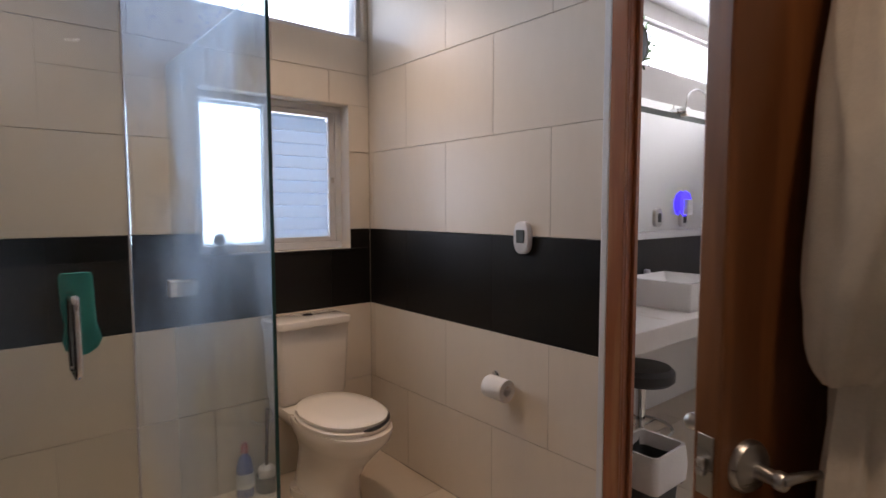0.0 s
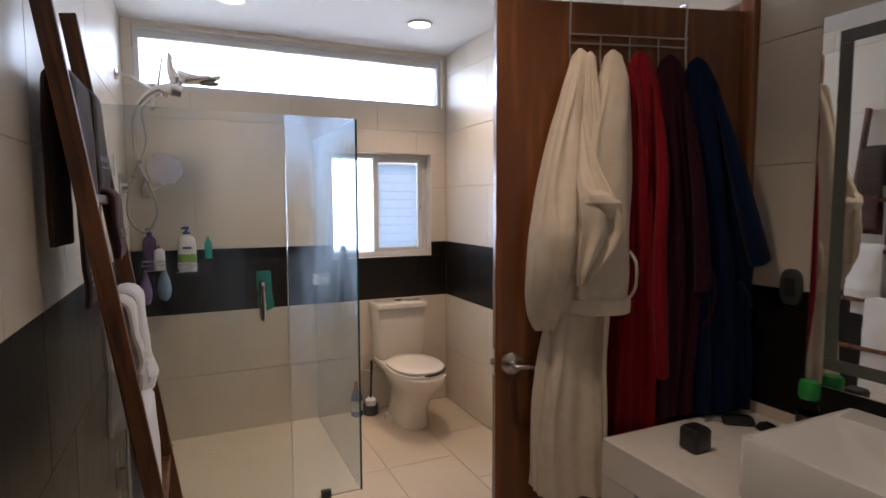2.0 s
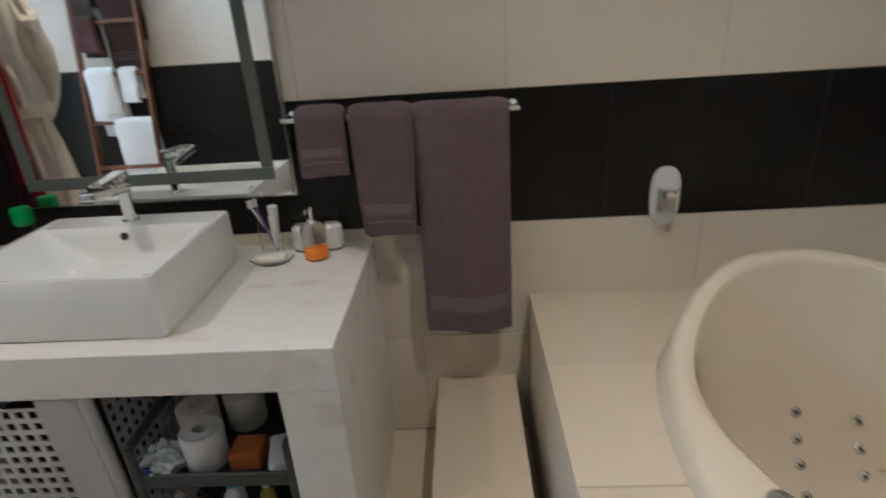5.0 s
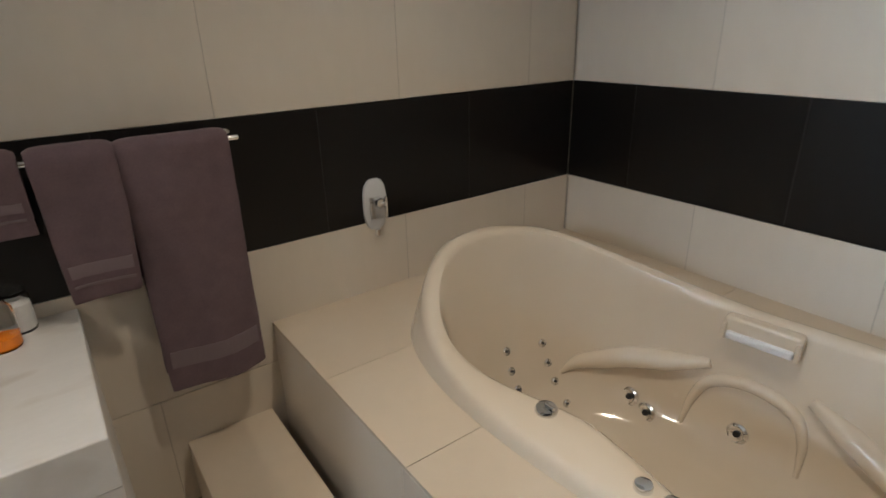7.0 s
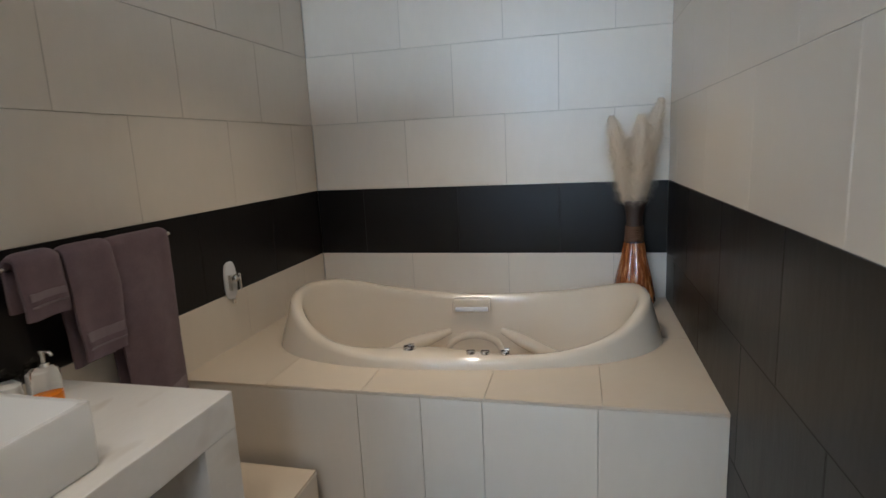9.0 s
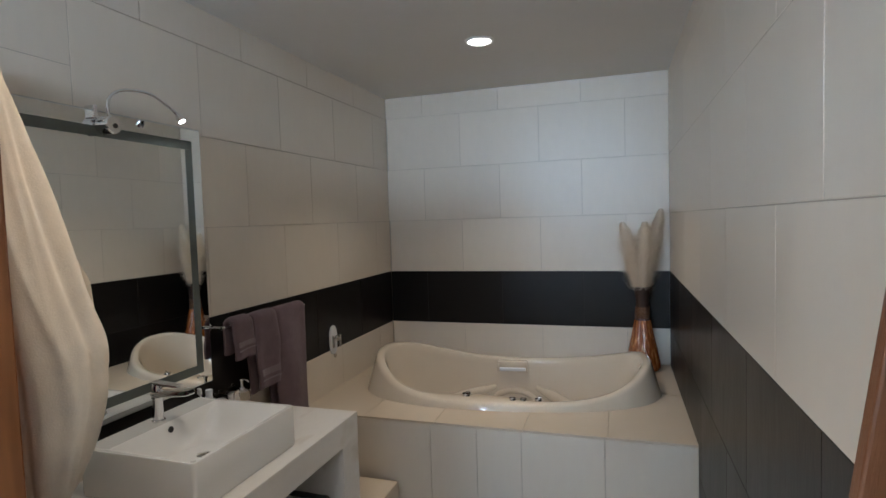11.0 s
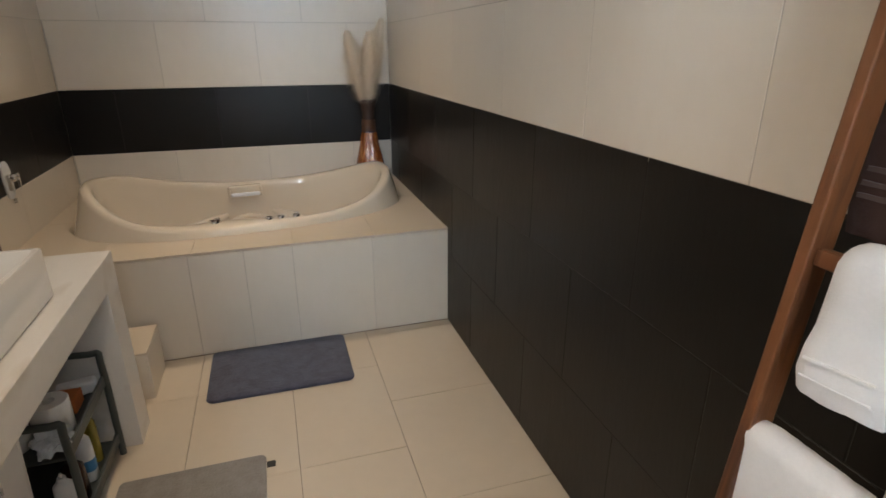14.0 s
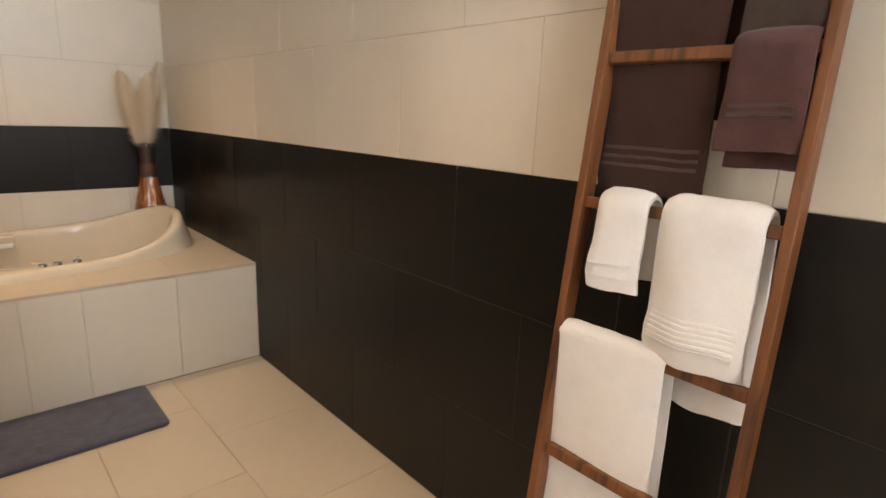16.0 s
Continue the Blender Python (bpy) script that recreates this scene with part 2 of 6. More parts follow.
def lathe(profile, n=32, m=None, bm=None, cap=True):
    """A turned shape from (radius, height) pairs about z."""
    own = bmesh.new()
    rings = []
    for r, z in profile:
        rings.append([own.verts.new((r * math.cos(2 * math.pi * i / n), r * math.sin(2 * math.pi * i / n), z)) for i in range(n)])
    for a, b in zip(rings, rings[1:]):
        for i in range(n):
            own.faces.new((a[i], a[(i + 1) % n], b[(i + 1) % n], b[i]))
    if cap:
        own.faces.new(rings[0][::-1])
        own.faces.new(rings[-1])
    if m is not None:
        bmesh.ops.transform(own, matrix=m, verts=own.verts)
    return join(bm, own)


def spline(pts, steps=8):
    """Points along a smooth line through pts."""
    P = [Vector(p) for p in pts]
    P = [P[0] * 2 - P[1]] + P + [P[-1] * 2 - P[-2]]
    out = []
    for a, b, c, d in zip(P, P[1:], P[2:], P[3:]):
        for k in range(steps):
            t = k / steps
            out.append(0.5 * (2 * b + (c - a) * t + (2 * a - 5 * b + 4 * c - d) * t * t + (3 * b - a - 3 * c + d) * t ** 3))
    out.append(P[-2])
    return out


def tube(pts, radius, n=10, bm=None, steps=8, flat=1.0):
    """A rod swept along a smooth line; radius is one number or one for each point given."""
    line = spline(pts, steps) if steps > 1 else [Vector(p) for p in pts]
    rad = radius if isinstance(radius, (list, tuple)) else [radius] * len(pts)
    own, rings, side = bmesh.new(), [], None
    for i, p in enumerate(line):
        tan = (line[min(i + 1, len(line) - 1)] - line[max(i - 1, 0)]).normalized()
        if side is None:
            side = tan.orthogonal().normalized()
        side = (side - tan * side.dot(tan)).normalized()
        up = tan.cross(side)
        f = i / max(1, len(line) - 1) * (len(rad) - 1)
        k = min(int(f), len(rad) - 2) if len(rad) > 1 else 0
        r = rad[k] + (rad[min(k + 1, len(rad) - 1)] - rad[k]) * (f - k)
        rings.append([own.verts.new(p + side * r * math.cos(2 * math.pi * j / n) + up * r * flat * math.sin(2 * math.pi * j / n)) for j in range(n)])
    for a, b in zip(rings, rings[1:]):
        for j in range(n):
            own.faces.new((a[j], a[(j + 1) % n], b[(j + 1) % n], b[j]))
    own.faces.new(rings[0][::-1])
    own.faces.new(rings[-1])
    return join(bm, own)


def loft(rings, cap=True, bm=None):
    """A skin over closed rings of points, all of one count."""
    own = bmesh.new()
    vs = [[own.verts.new(p) for p in ring] for ring in rings]
    n = len(vs[0])
    for a, b in zip(vs, vs[1:]):
        for i in range(n):
            own.faces.new((a[i], a[(i + 1) % n], b[(i + 1) % n], b[i]))
    if cap is True:
        own.faces.new(vs[0][::-1])
    if cap:
        own.faces.new(vs[-1])
    return join(bm, own)


def oval(cx, cy, z, a, b, n=32, power=2.0, turn=0.0):
    out = []
    for i in range(n):
        t = 2 * math.pi * i / n
        c, s = math.cos(t), math.sin(t)
        x = a * math.copysign(abs(c) ** (2 / power), c)
        y = b * math.copysign(abs(s) ** (2 / power), s)
        out.append((cx + x * math.cos(turn) - y * math.sin(turn), cy + x * math.sin(turn) + y * math.cos(turn), z))
    return out


TURN_X = Matrix.Rotation(radians(90), 4, "X")     # z axis to -y
TURN_Y = Matrix.Rotation(radians(90), 4, "Y")     # z axis to +x


def at(x, y, z, rot=None):
    m = Matrix.Translation((x, y, z))
    return m @ rot if rot is not None else m


# ---- structure ----
def wall_with_holes(name, axis, p0, p1, span, holes, mat, label):
    """A wall slab on x or y between p0 and p1, from span[0] to span[1], floor to ceiling, with square holes (a0, a1, z0, z1)."""
    bm = bmesh.new()
    cuts = sorted({span[0], span[1], *[h[0] for h in holes], *[h[1] for h in holes]})
    for a, b in zip(cuts, cuts[1:]):
        zs = [(-0.15, CEIL + 0.1)]
        for h in holes:
            if h[0] <= a and h[1] >= b:
                zs = [s for lo, hi in zs for s in ((lo, min(hi, h[2])), (max(lo, h[3]), hi)) if s[1] - s[0] > 1e-4]
        for lo, hi in zs:
            if axis == "x":
                box(p0, p1, a, b, lo, hi, bm=bm)
            else:
                box(a, b, p0, p1, lo, hi, bm=bm)
    return tagged(part(name, bm, mat), label, "wall", kind="structure")


DOOR_Y = (3.225, 4.105)
HIGH_WIN = (0.060, 2.045, 2.175, 2.535)
LOW_WIN = (1.21, 1.95, 1.10, 1.84)
floor = tagged(part("floor", box(-0.15, 5.0, -0.15, W + 0.25, -0.12, -0.006), FGROUT), "beige tiled bathroom floor with thin grout joints", "floor", kind="structure")
ceiling = tagged(part("ceiling", box(-0.15, 5.0, -0.15, W + 0.25, CEIL, CEIL + 0.1), PLASTER), "smooth white painted ceiling", "ceiling", kind="structure")
wall_west = wall_with_holes("wall_west", "x", -0.16, -0.008, (-0.16, W + 0.2), [], GROUT, "long wall of cream tiles above three rows of black tiles")
wall_east = wall_with_holes("wall_east", "x", V + 0.008, V + 0.06, (-0.16, W + 0.2), [(DOOR_Y[0] - 0.05, DOOR_Y[1] + 0.05, -0.2, 2.15)], GROUT, "cream tiled wall with one black tile band and a doorway")
wall_south = wall_with_holes("wall_south", "y", -0.16, -0.008, (-0.008, V + 0.008), [], GROUT, "cream tiled end wall with a black tile band behind the bathtub")
wall_north = wall_with_holes("wall_north", "y", W + 0.008, W + 0.20, (-0.008, V + 0.008), [HIGH_WIN, LOW_WIN], GROUT, "cream tiled shower wall with a black band and two windows")
for nm, ax, a, b, sp, hl in (("wall_next_room_north", "y", 4.96, 5.16, (V + 0.06, 5.0), [(2.5, 4.9, 2.17, 2.46)]),
                             ("wall_next_room_south", "y", 2.2, 2.32, (V + 0.06, 5.0), []),
                             ("wall_next_room_east", "x", 4.88, 5.0, (2.32, 4.96), [])):
    wall_with_holes(nm, ax, a, b, sp, hl, WHITEWALL, "plain white painted wall of the next room")


def window(name, x0, x1, y, z0, z1, frame_w, label, mullions=(), depth=0.05, head=0.0):
    w = thing(name, label, "window", kind="structure")
    for i, (a, b, c, d) in enumerate(((x0, x1, z1 - frame_w, z1), (x0, x1, z0, z0 + frame_w), (x0, x0 + frame_w, z0 + frame_w, z1 - frame_w), (x1 - frame_w, x1, z0 + frame_w, z1 - frame_w))):
        part("window_frame", box(a, b, y, y + depth, c, d, 0.004), ALU, w)
    if head:
        part("head_rail", box(x0 + frame_w, x1 - frame_w, y + 0.006, y + depth, z1 - frame_w - head, z1 - frame_w, 0.004), ALU, w)
    for mx in mullions:
        part("mullion", box(mx - 0.018, mx + 0.018, y + 0.004, y + depth - 0.004, z0 + frame_w, z1 - frame_w, 0.003), ALU, w)
    edges = [x0 + frame_w, *mullions, x1 - frame_w]
    return w, edges


win_hi, _ = window("window_1", HIGH_WIN[0], HIGH_WIN[1], W + 0.03, HIGH_WIN[2], HIGH_WIN[3], 0.028, "long white aluminium clerestory window with frosted glass", head=0.038)
p = part("pane", box(HIGH_WIN[0] + 0.028, HIGH_WIN[1] - 0.028, W + 0.05, W + 0.056, HIGH_WIN[2] + 0.028, HIGH_WIN[3] - 0.028), FROSTGLASS, win_hi)
p.visible_shadow = False
win_lo, _ = window("window_2", LOW_WIN[0], LOW_WIN[1], W + 0.085, LOW_WIN[2], LOW_WIN[3], 0.035, "white aluminium sliding window with one frosted and one louvred sash", (1.555,), 0.06)
p = part("pane", box(LOW_WIN[0] + 0.035, 1.537, W + 0.11, W + 0.116, LOW_WIN[2] + 0.035, LOW_WIN[3] - 0.035), FROSTGLASS, win_lo)
p.visible_shadow = False
for k in range(10):
    z = LOW_WIN[2] + 0.07 + k * 0.062
    part("slat", box(1.575, LOW_WIN[1] - 0.072, -0.003, 0.003, -0.033, 0.033, 0.001, 1), LOUVRE, win_lo, m=at(0, W + 0.108, z, Matrix.Rotation(radians(-9), 4, "X")))
part("sash", box(LOW_WIN[1] - 0.07, LOW_WIN[1] - 0.036, W + 0.09, W + 0.13, LOW_WIN[2] + 0.036, LOW_WIN[3] - 0.036, 0.004), ALU, win_lo)
part("sash", box(1.573, LOW_WIN[1] - 0.07, W + 0.092, W + 0.13, LOW_WIN[3] - 0.062, LOW_WIN[3] - 0.036, 0.003), ALU, win_lo)
part("sash", box(1.573, LOW_WIN[1] - 0.07, W + 0.092, W + 0.13, LOW_WIN[2] + 0.036, LOW_WIN[2] + 0.062, 0.003), ALU, win_lo)
part("latch", box(LOW_WIN[1] - 0.06, LOW_WIN[1] - 0.046, W + 0.075, W + 0.09, 1.44, 1.47, 0.004), BRUSHED, win_lo)
part("sill", box(LOW_WIN[0], LOW_WIN[1] + 0.012, W - 0.006, W + 0.085, LOW_WIN[2] - 0.012, LOW_WIN[2] - 0.001, 0.003), BLACK, win_lo, "dark tile sill")

# doorway lining in the east wall
fr = thing("door_frame", "reddish-brown wooden frame round the doorway", "door frame", kind="structure")
part("jamb", box(V - 0.004, V + 0.066, DOOR_Y[1], DOOR_Y[1] + 0.049, 0, 2.13, 0.005), FRAMEW, fr)
part("jamb", box(V - 0.004, V + 0.066, DOOR_Y[0] - 0.049, DOOR_Y[0], 0, 2.13, 0.005), FRAMEW, fr)
part("head", box(V - 0.004, V + 0.066, DOOR_Y[0] - 0.049, DOOR_Y[1] + 0.049, 2.131, 2.149, 0.005), FRAMEW, fr)
part("stop", box(V + 0.030, V + 0.050, DOOR_Y[1] - 0.012, DOOR_Y[1], 0, 2.13, 0.002), FRAMEW, fr)
part("casing", box(V - 0.016, V - 0.001, DOOR_Y[1] + 0.002, DOOR_Y[1] + 0.060, 0, 2.155, 0.004), FRAMEW, fr)
part("casing", box(V - 0.026, V - 0.0045, DOOR_Y[0] - 0.049, DOOR_Y[0] + 0.004, 0, 2.155, 0.004), FRAMEW, fr)
part("casing", box(V - 0.014, V - 0.001, DOOR_Y[1] + 0.061, DOOR_Y[1] + 0.088, 0, 2.155, 0.004), ALU, fr, "pale painted outer trim")

# ---- the door with its rack and robes ----
HINGE = pose(2.05, 3.21, 0, 0, 0, 164.6)          # local x runs along the leaf, local y to the vanity side
door = thing("door_1", "open reddish-brown veneered wooden door with lever handles", "door", HINGE, kind="structure")
part("leaf", box(0.004, 0.857, -0.042, 0, 0.008, 2.115, 0.004), DOORW, door)


def lever(parent, side, hz):
    """A round rose with a waved lever; side 1 faces local +y."""
    y0 = 0.0 if side > 0 else -0.042
    turn = Matrix.Rotation(radians(-90 * side), 4, "X")
    h = part("door_handle", lathe([(0.037, 0), (0.037, 0.004), (0.033, 0.010), (0.016, 0.014), (0.011, 0.018), (0.010, 0.040), (0.013, 0.044), (0.013, 0.052), (0.0105, 0.056)], 32, at(0.802, y0, hz, turn)), BRUSHED, parent, "brushed steel rose and lever", smooth=True)
    yy = y0 + side * 0.050
    part("lever", tube([(0.804, yy, hz), (0.775, yy + side * 0.004, hz + 0.002), (0.73, yy, hz - 0.006), (0.69, yy, hz - 0.013), (0.668, yy - side * 0.004, hz - 0.007)], [0.0095, 0.0085, 0.0075, 0.0085, 0.006], 12, flat=0.8), BRUSHED, h, smooth=True)


lever(door, 1, 0.955)
lever(door, -1, 0.985)
part("latch_plate", box(0.8565, 0.8585, -0.034, -0.008, 0.915, 1.0, 0.0008, 1), BRUSHED, door)
part("latch_bolt", box(0.858, 0.870, -0.027, -0.015, 0.945, 0.97, 0.004), BRUSHED, door)
for hz in (0.25, 1.05, 1.88):
    part("hinge", lathe([(0.007, 0), (0.007, 0.09)], 12, at(-0.006, 0.004, hz)), BRUSHED, door)

rack = thing("over_door_rack", "grey wire hook rack hung over the top of the door", "rack", HINGE)
for u in (0.22, 0.62):
    part("bracket", tube([(u, -0.049, 2.07), (u, -0.049, 2.119), (u, 0.004, 2.121), (u, 0.005, 2.06), (u, 0.006, 1.96), (u, 0.020, 1.905), (u, 0.045, 1.90), (u, 0.055, 1.93)], 0.0035, 8, steps=5), BRUSHED, rack, smooth=True)
for z in (2.012, 1.984):
    part("bar", tube([(0.215, 0.007, z), (0.625, 0.007, z)], 0.0032, 8, steps=1), BRUSHED, rack, smooth=True)
for u in (0.32, 0.42, 0.52):
    part("hook", tube([(u, 0.010, 2.012), (u, 0.010, 1.95), (u, 0.020, 1.905), (u, 0.045, 1.90), (u, 0.055, 1.93)], 0.003, 8, steps=5), BRUSHED, rack, smooth=True)


def hanging(rows, folds, amp, seed, n=64):
    """A garment skin: rows of (z, u centre, half width, y centre, half depth), pleated round its outline more and more towards the hem."""
    rows = sorted(rows, reverse=True)
    zs = np.linspace(rows[0][0], rows[-1][0], 56)
    zz = [r[0] for r in rows][::-1]
    cols = [np.interp(zs, zz, [r[k] for r in rows][::-1]) for k in (1, 2, 3, 4)]
    for c in cols:
        c[1:-1] = 0.25 * c[:-2] + 0.5 * c[1:-1] + 0.25 * c[2:]
    rings = []
    for i, z in enumerate(zs):
        cu, hw, cy, hd = (c[i] for c in cols)
        f = min(1.0, i / 14.0)
        ring = []
        for j in range(n):
            t = 2 * math.pi * j / n
            wob = noise.noise(Vector((math.cos(t) * 1.2 + seed, math.sin(t) * 1.2, z * 1.6))) * 2.5
            pleat = (1.2 - 2.2 * abs(math.sin(0.5 * (folds * t + seed + wob + 0.6 * math.sin(z * 3 + seed)))) ** 0.8) * amp * f
            pleat += amp * 0.5 * f * math.sin(folds * 2.3 * t + 2 * seed + z * 2.0 + wob)
            crease = noise.noise(Vector((math.cos(t) * 2.5 + seed * 3, math.sin(t) * 2.5, z * 7))) * amp * 0.55
            c, s = math.cos(t), math.sin(t)
            u = cu + hw * c * (1 + 0.12 * noise.noise(Vector((seed, z * 4, c)))) + pleat * 0.5 * c
            y = cy + (hd + pleat + crease) * math.copysign(abs(s) ** 0.75, s)
            ring.append((u, max(y, 0.009), z))
        rings.append(ring)
    top = rings[0]
    mid = Vector((sum(p[0] for p in top) / n, sum(p[1] for p in top) / n, zs[0] + 0.012))
    rings.insert(0, [tuple(Vector(p).lerp(mid, 0.75) + Vector((0, 0, 0.010))) for p in top])
    return loft(rings)


# cream robe whose wide sleeve bulges beside the lever
r = thing("bathrobe", "cream terry bathrobe with wide sleeve hanging on the door rack", "bathrobe", HINGE, "robes on the door")
part("sleeve", hanging([(1.935, 0.605, 0.024, 0.052, 0.026), (1.86, 0.614, 0.044, 0.064, 0.032), (1.70, 0.646, 0.056, 0.072, 0.050), (1.50, 0.678, 0.070, 0.088, 0.076), (1.38, 0.692, 0.078, 0.104, 0.092), (1.28, 0.700, 0.079, 0.100, 0.088), (1.20, 0.705, 0.077, 0.088, 0.072), (1.13, 0.704, 0.068, 0.076, 0.054), (1.088, 0.696, 0.058, 0.068, 0.034), (1.078, 0.690, 0.052, 0.068, 0.022)], 4, 0.011, 1.3, 144), R_CREAM, r, smooth=True)


# the turned-back opening of the sleeve: a soft roll with a lip folded over it
part("cuff", hanging([(1.72, 0.622, 0.022, 0.092, 0.018), (1.58, 0.618, 0.040, 0.134, 0.030), (1.50, 0.606, 0.058, 0.168, 0.036), (1.44, 0.596, 0.066, 0.176, 0.038), (1.39, 0.592, 0.064, 0.178, 0.036), (1.33, 0.614, 0.048, 0.178, 0.032), (1.27, 0.636, 0.026, 0.176, 0.024), (1.235, 0.644, 0.012, 0.174, 0.014)], 3, 0.011, 3.4, 112), R_CREAM, r, smooth=True)
part("cuff_lip", hanging([(1.525, 0.628, 0.020, 0.170, 0.020), (1.50, 0.604, 0.048, 0.184, 0.026), (1.478, 0.590, 0.060, 0.188, 0.028), (1.455, 0.578, 0.054, 0.186, 0.026), (1.435, 0.566, 0.034, 0.182, 0.018)], 2, 0.005, 1.9, 72), R_CREAM, r, smooth=True)
part("lapel", hanging([(1.92, 0.585, 0.016, 0.080, 0.018), (1.80, 0.588, 0.022, 0.098, 0.022), (1.66, 0.584, 0.022, 0.112, 0.022), (1.56, 0.578, 0.014, 0.116, 0.014)], 3, 0.007, 6.2), R_CREAM, r, smooth=True)
r = thing("bathrobe", "long cream terry bathrobe with belt hanging on the door rack", "bathrobe", HINGE, "robes on the door")
part("upper", hanging([(1.935, 0.500, 0.026, 0.055, 0.026), (1.86, 0.505, 0.050, 0.072, 0.042), (1.70, 0.530, 0.078, 0.082, 0.058), (1.45, 0.548, 0.096, 0.092, 0.070), (1.25, 0.552, 0.098, 0.096, 0.076), (1.150, 0.556, 0.094, 0.096, 0.074)], 2, 0.006, 4.1, 96), R_CREAM, r, smooth=True)
part("hem", loft([oval(0.556, 0.096, z, 0.097 + d, 0.077 + d, 48, 2.3) for z, d in ((1.138, 0.0), (1.141, 0.005), (1.165, 0.006), (1.184, 0.005), (1.188, 0.0))]), R_CREAM, r, smooth=True)
part("skirt", hanging([(1.17, 0.60, 0.100, 0.068, 0.050), (0.95, 0.62, 0.118, 0.078, 0.060), (0.70, 0.63, 0.130, 0.085, 0.068), (0.56, 0.63, 0.128, 0.088, 0.070)], 5, 0.016, 7.7, 144), R_CREAM, r, smooth=True)
part("belt", tube([(0.462, 0.12, 1.33), (0.446, 0.135, 1.29), (0.450, 0.140, 1.22), (0.466, 0.13, 1.18)], 0.010, 8, flat=0.4), R_CREAM, r, smooth=True)
part("belt", tube([(0.545, 0.140, 1.13), (0.550, 0.148, 0.98), (0.545, 0.152, 0.80), (0.548, 0.158, 0.62)], 0.013, 8, flat=0.35), R_CREAM, r, smooth=True)
r = thing("bathrobe", "bright red terry bathrobe hanging between cream and maroon robes", "bathrobe", HINGE, "robes on the door")
part("body", hanging([(1.935, 0.405, 0.030, 0.052, 0.024), (1.86, 0.405, 0.055, 0.060, 0.036), (1.60, 0.395, 0.070, 0.062, 0.042), (1.20, 0.395, 0.078, 0.060, 0.044), (0.95, 0.398, 0.086, 0.058, 0.044), (0.72, 0.390, 0.098, 0.056, 0.042)], 6, 0.014, 2.2, 96), R_RED, r, smooth=True)
part("sleeve", tube([(0.37, 0.085, 1.84), (0.352, 0.112, 1.6), (0.358, 0.118, 1.35), (0.350, 0.118, 1.12), (0.332, 0.112, 0.92)], [0.014, 0.028, 0.032, 0.036, 0.030], 16, flat=0.6), R_RED, r, smooth=True)
part("collar", tube([(0.440, 0.075, 1.90), (0.425, 0.100, 1.78), (0.405, 0.106, 1.55)], [0.012, 0.018, 0.010], 12, flat=0.5), R_RED, r, smooth=True)
r = thing("bathrobe", "dark maroon velour bathrobe hanging on the door rack", "bathrobe", HINGE, "robes on the door")
part("body", hanging([(1.93, 0.300, 0.030, 0.048, 0.022), (1.86, 0.300, 0.055, 0.056, 0.034), (1.55, 0.280, 0.080, 0.060, 0.040), (1.20, 0.262, 0.095, 0.060, 0.044), (0.78, 0.272, 0.096, 0.056, 0.042)], 6, 0.014, 5.6, 96), R_MAROON, r, smooth=True)
part("sleeve", tube([(0.262, 0.08, 1.83), (0.235, 0.105, 1.6), (0.215, 0.115, 1.38), (0.205, 0.118, 1.2)], [0.014, 0.030, 0.036, 0.040], 16, flat=0.6), R_MAROON, r, smooth=True)
part("belt", tube([(0.200, 0.115, 1.30), (0.170, 0.125, 1.22), (0.180, 0.125, 1.12), (0.200, 0.118, 1.08)], 0.012, 8, flat=0.5), R_MAROON, r, smooth=True)
r = thing("bathrobe", "navy blue velour bathrobe with spread sleeve near the door hinges", "bathrobe", HINGE, "robes on the door")
part("body", hanging([(1.925, 0.205, 0.028, 0.048, 0.022), (1.86, 0.200, 0.050, 0.058, 0.034), (1.60, 0.160, 0.086, 0.060, 0.042), (1.30, 0.118, 0.112, 0.062, 0.044), (1.0, 0.108, 0.108, 0.060, 0.044), (0.78, 0.108, 0.106, 0.058, 0.042)], 6, 0.013, 8.8, 96), R_NAVY, r, smooth=True)
part("sleeve", tube([(0.165, 0.09, 1.83), (0.110, 0.115, 1.62), (0.055, 0.125, 1.42), (0.012, 0.125, 1.29)], [0.018, 0.044, 0.056, 0.060], 18, flat=0.55), R_NAVY, r, smooth=True)
part("belt", tube([(0.075, 0.115, 1.22), (0.045, 0.125, 1.17), (0.03, 0.120, 1.14)], 0.014, 8, flat=0.4), R_NAVY, r, smooth=True)

# ---- vanity ----
CX, CZ = 1.456, 0.762
van = thing("vanity_counter", "white stone vanity counter with thick top and slab legs", "counter")
part("countertop", box(CX, V - 0.0, 1.87, 3.19, CZ - 0.112, CZ, 0.003), STONE, van)
part("leg", box(CX + 0.001, V - 0.0, 1.871, 2.010, 0, CZ - 0.1122, 0.001), STONE, van)
part("leg", box(CX + 0.001, V - 0.0, 3.052, 3.189, 0, CZ - 0.1122, 0.001), STONE, van)
# black sheet paints the shade under the counter; the wall behind is cream
part("back_panel", box(V - 0.02, V, 2.012, 3.05, 0, CZ - 0.115), PLASTIC_K, van, "black sheet painted as shade at the back of the open vanity")

# basin: a square vessel with a sloped bowl, tap ledge at the wall side
bs = thing("wash_basin", "white square ceramic vessel basin on the stone counter", "basin")
SX0, SX1, SY0, SY1, SZ0, SZ1 = 1.518, 1.962, 2.262, 2.780, CZ + 0.001, 0.918
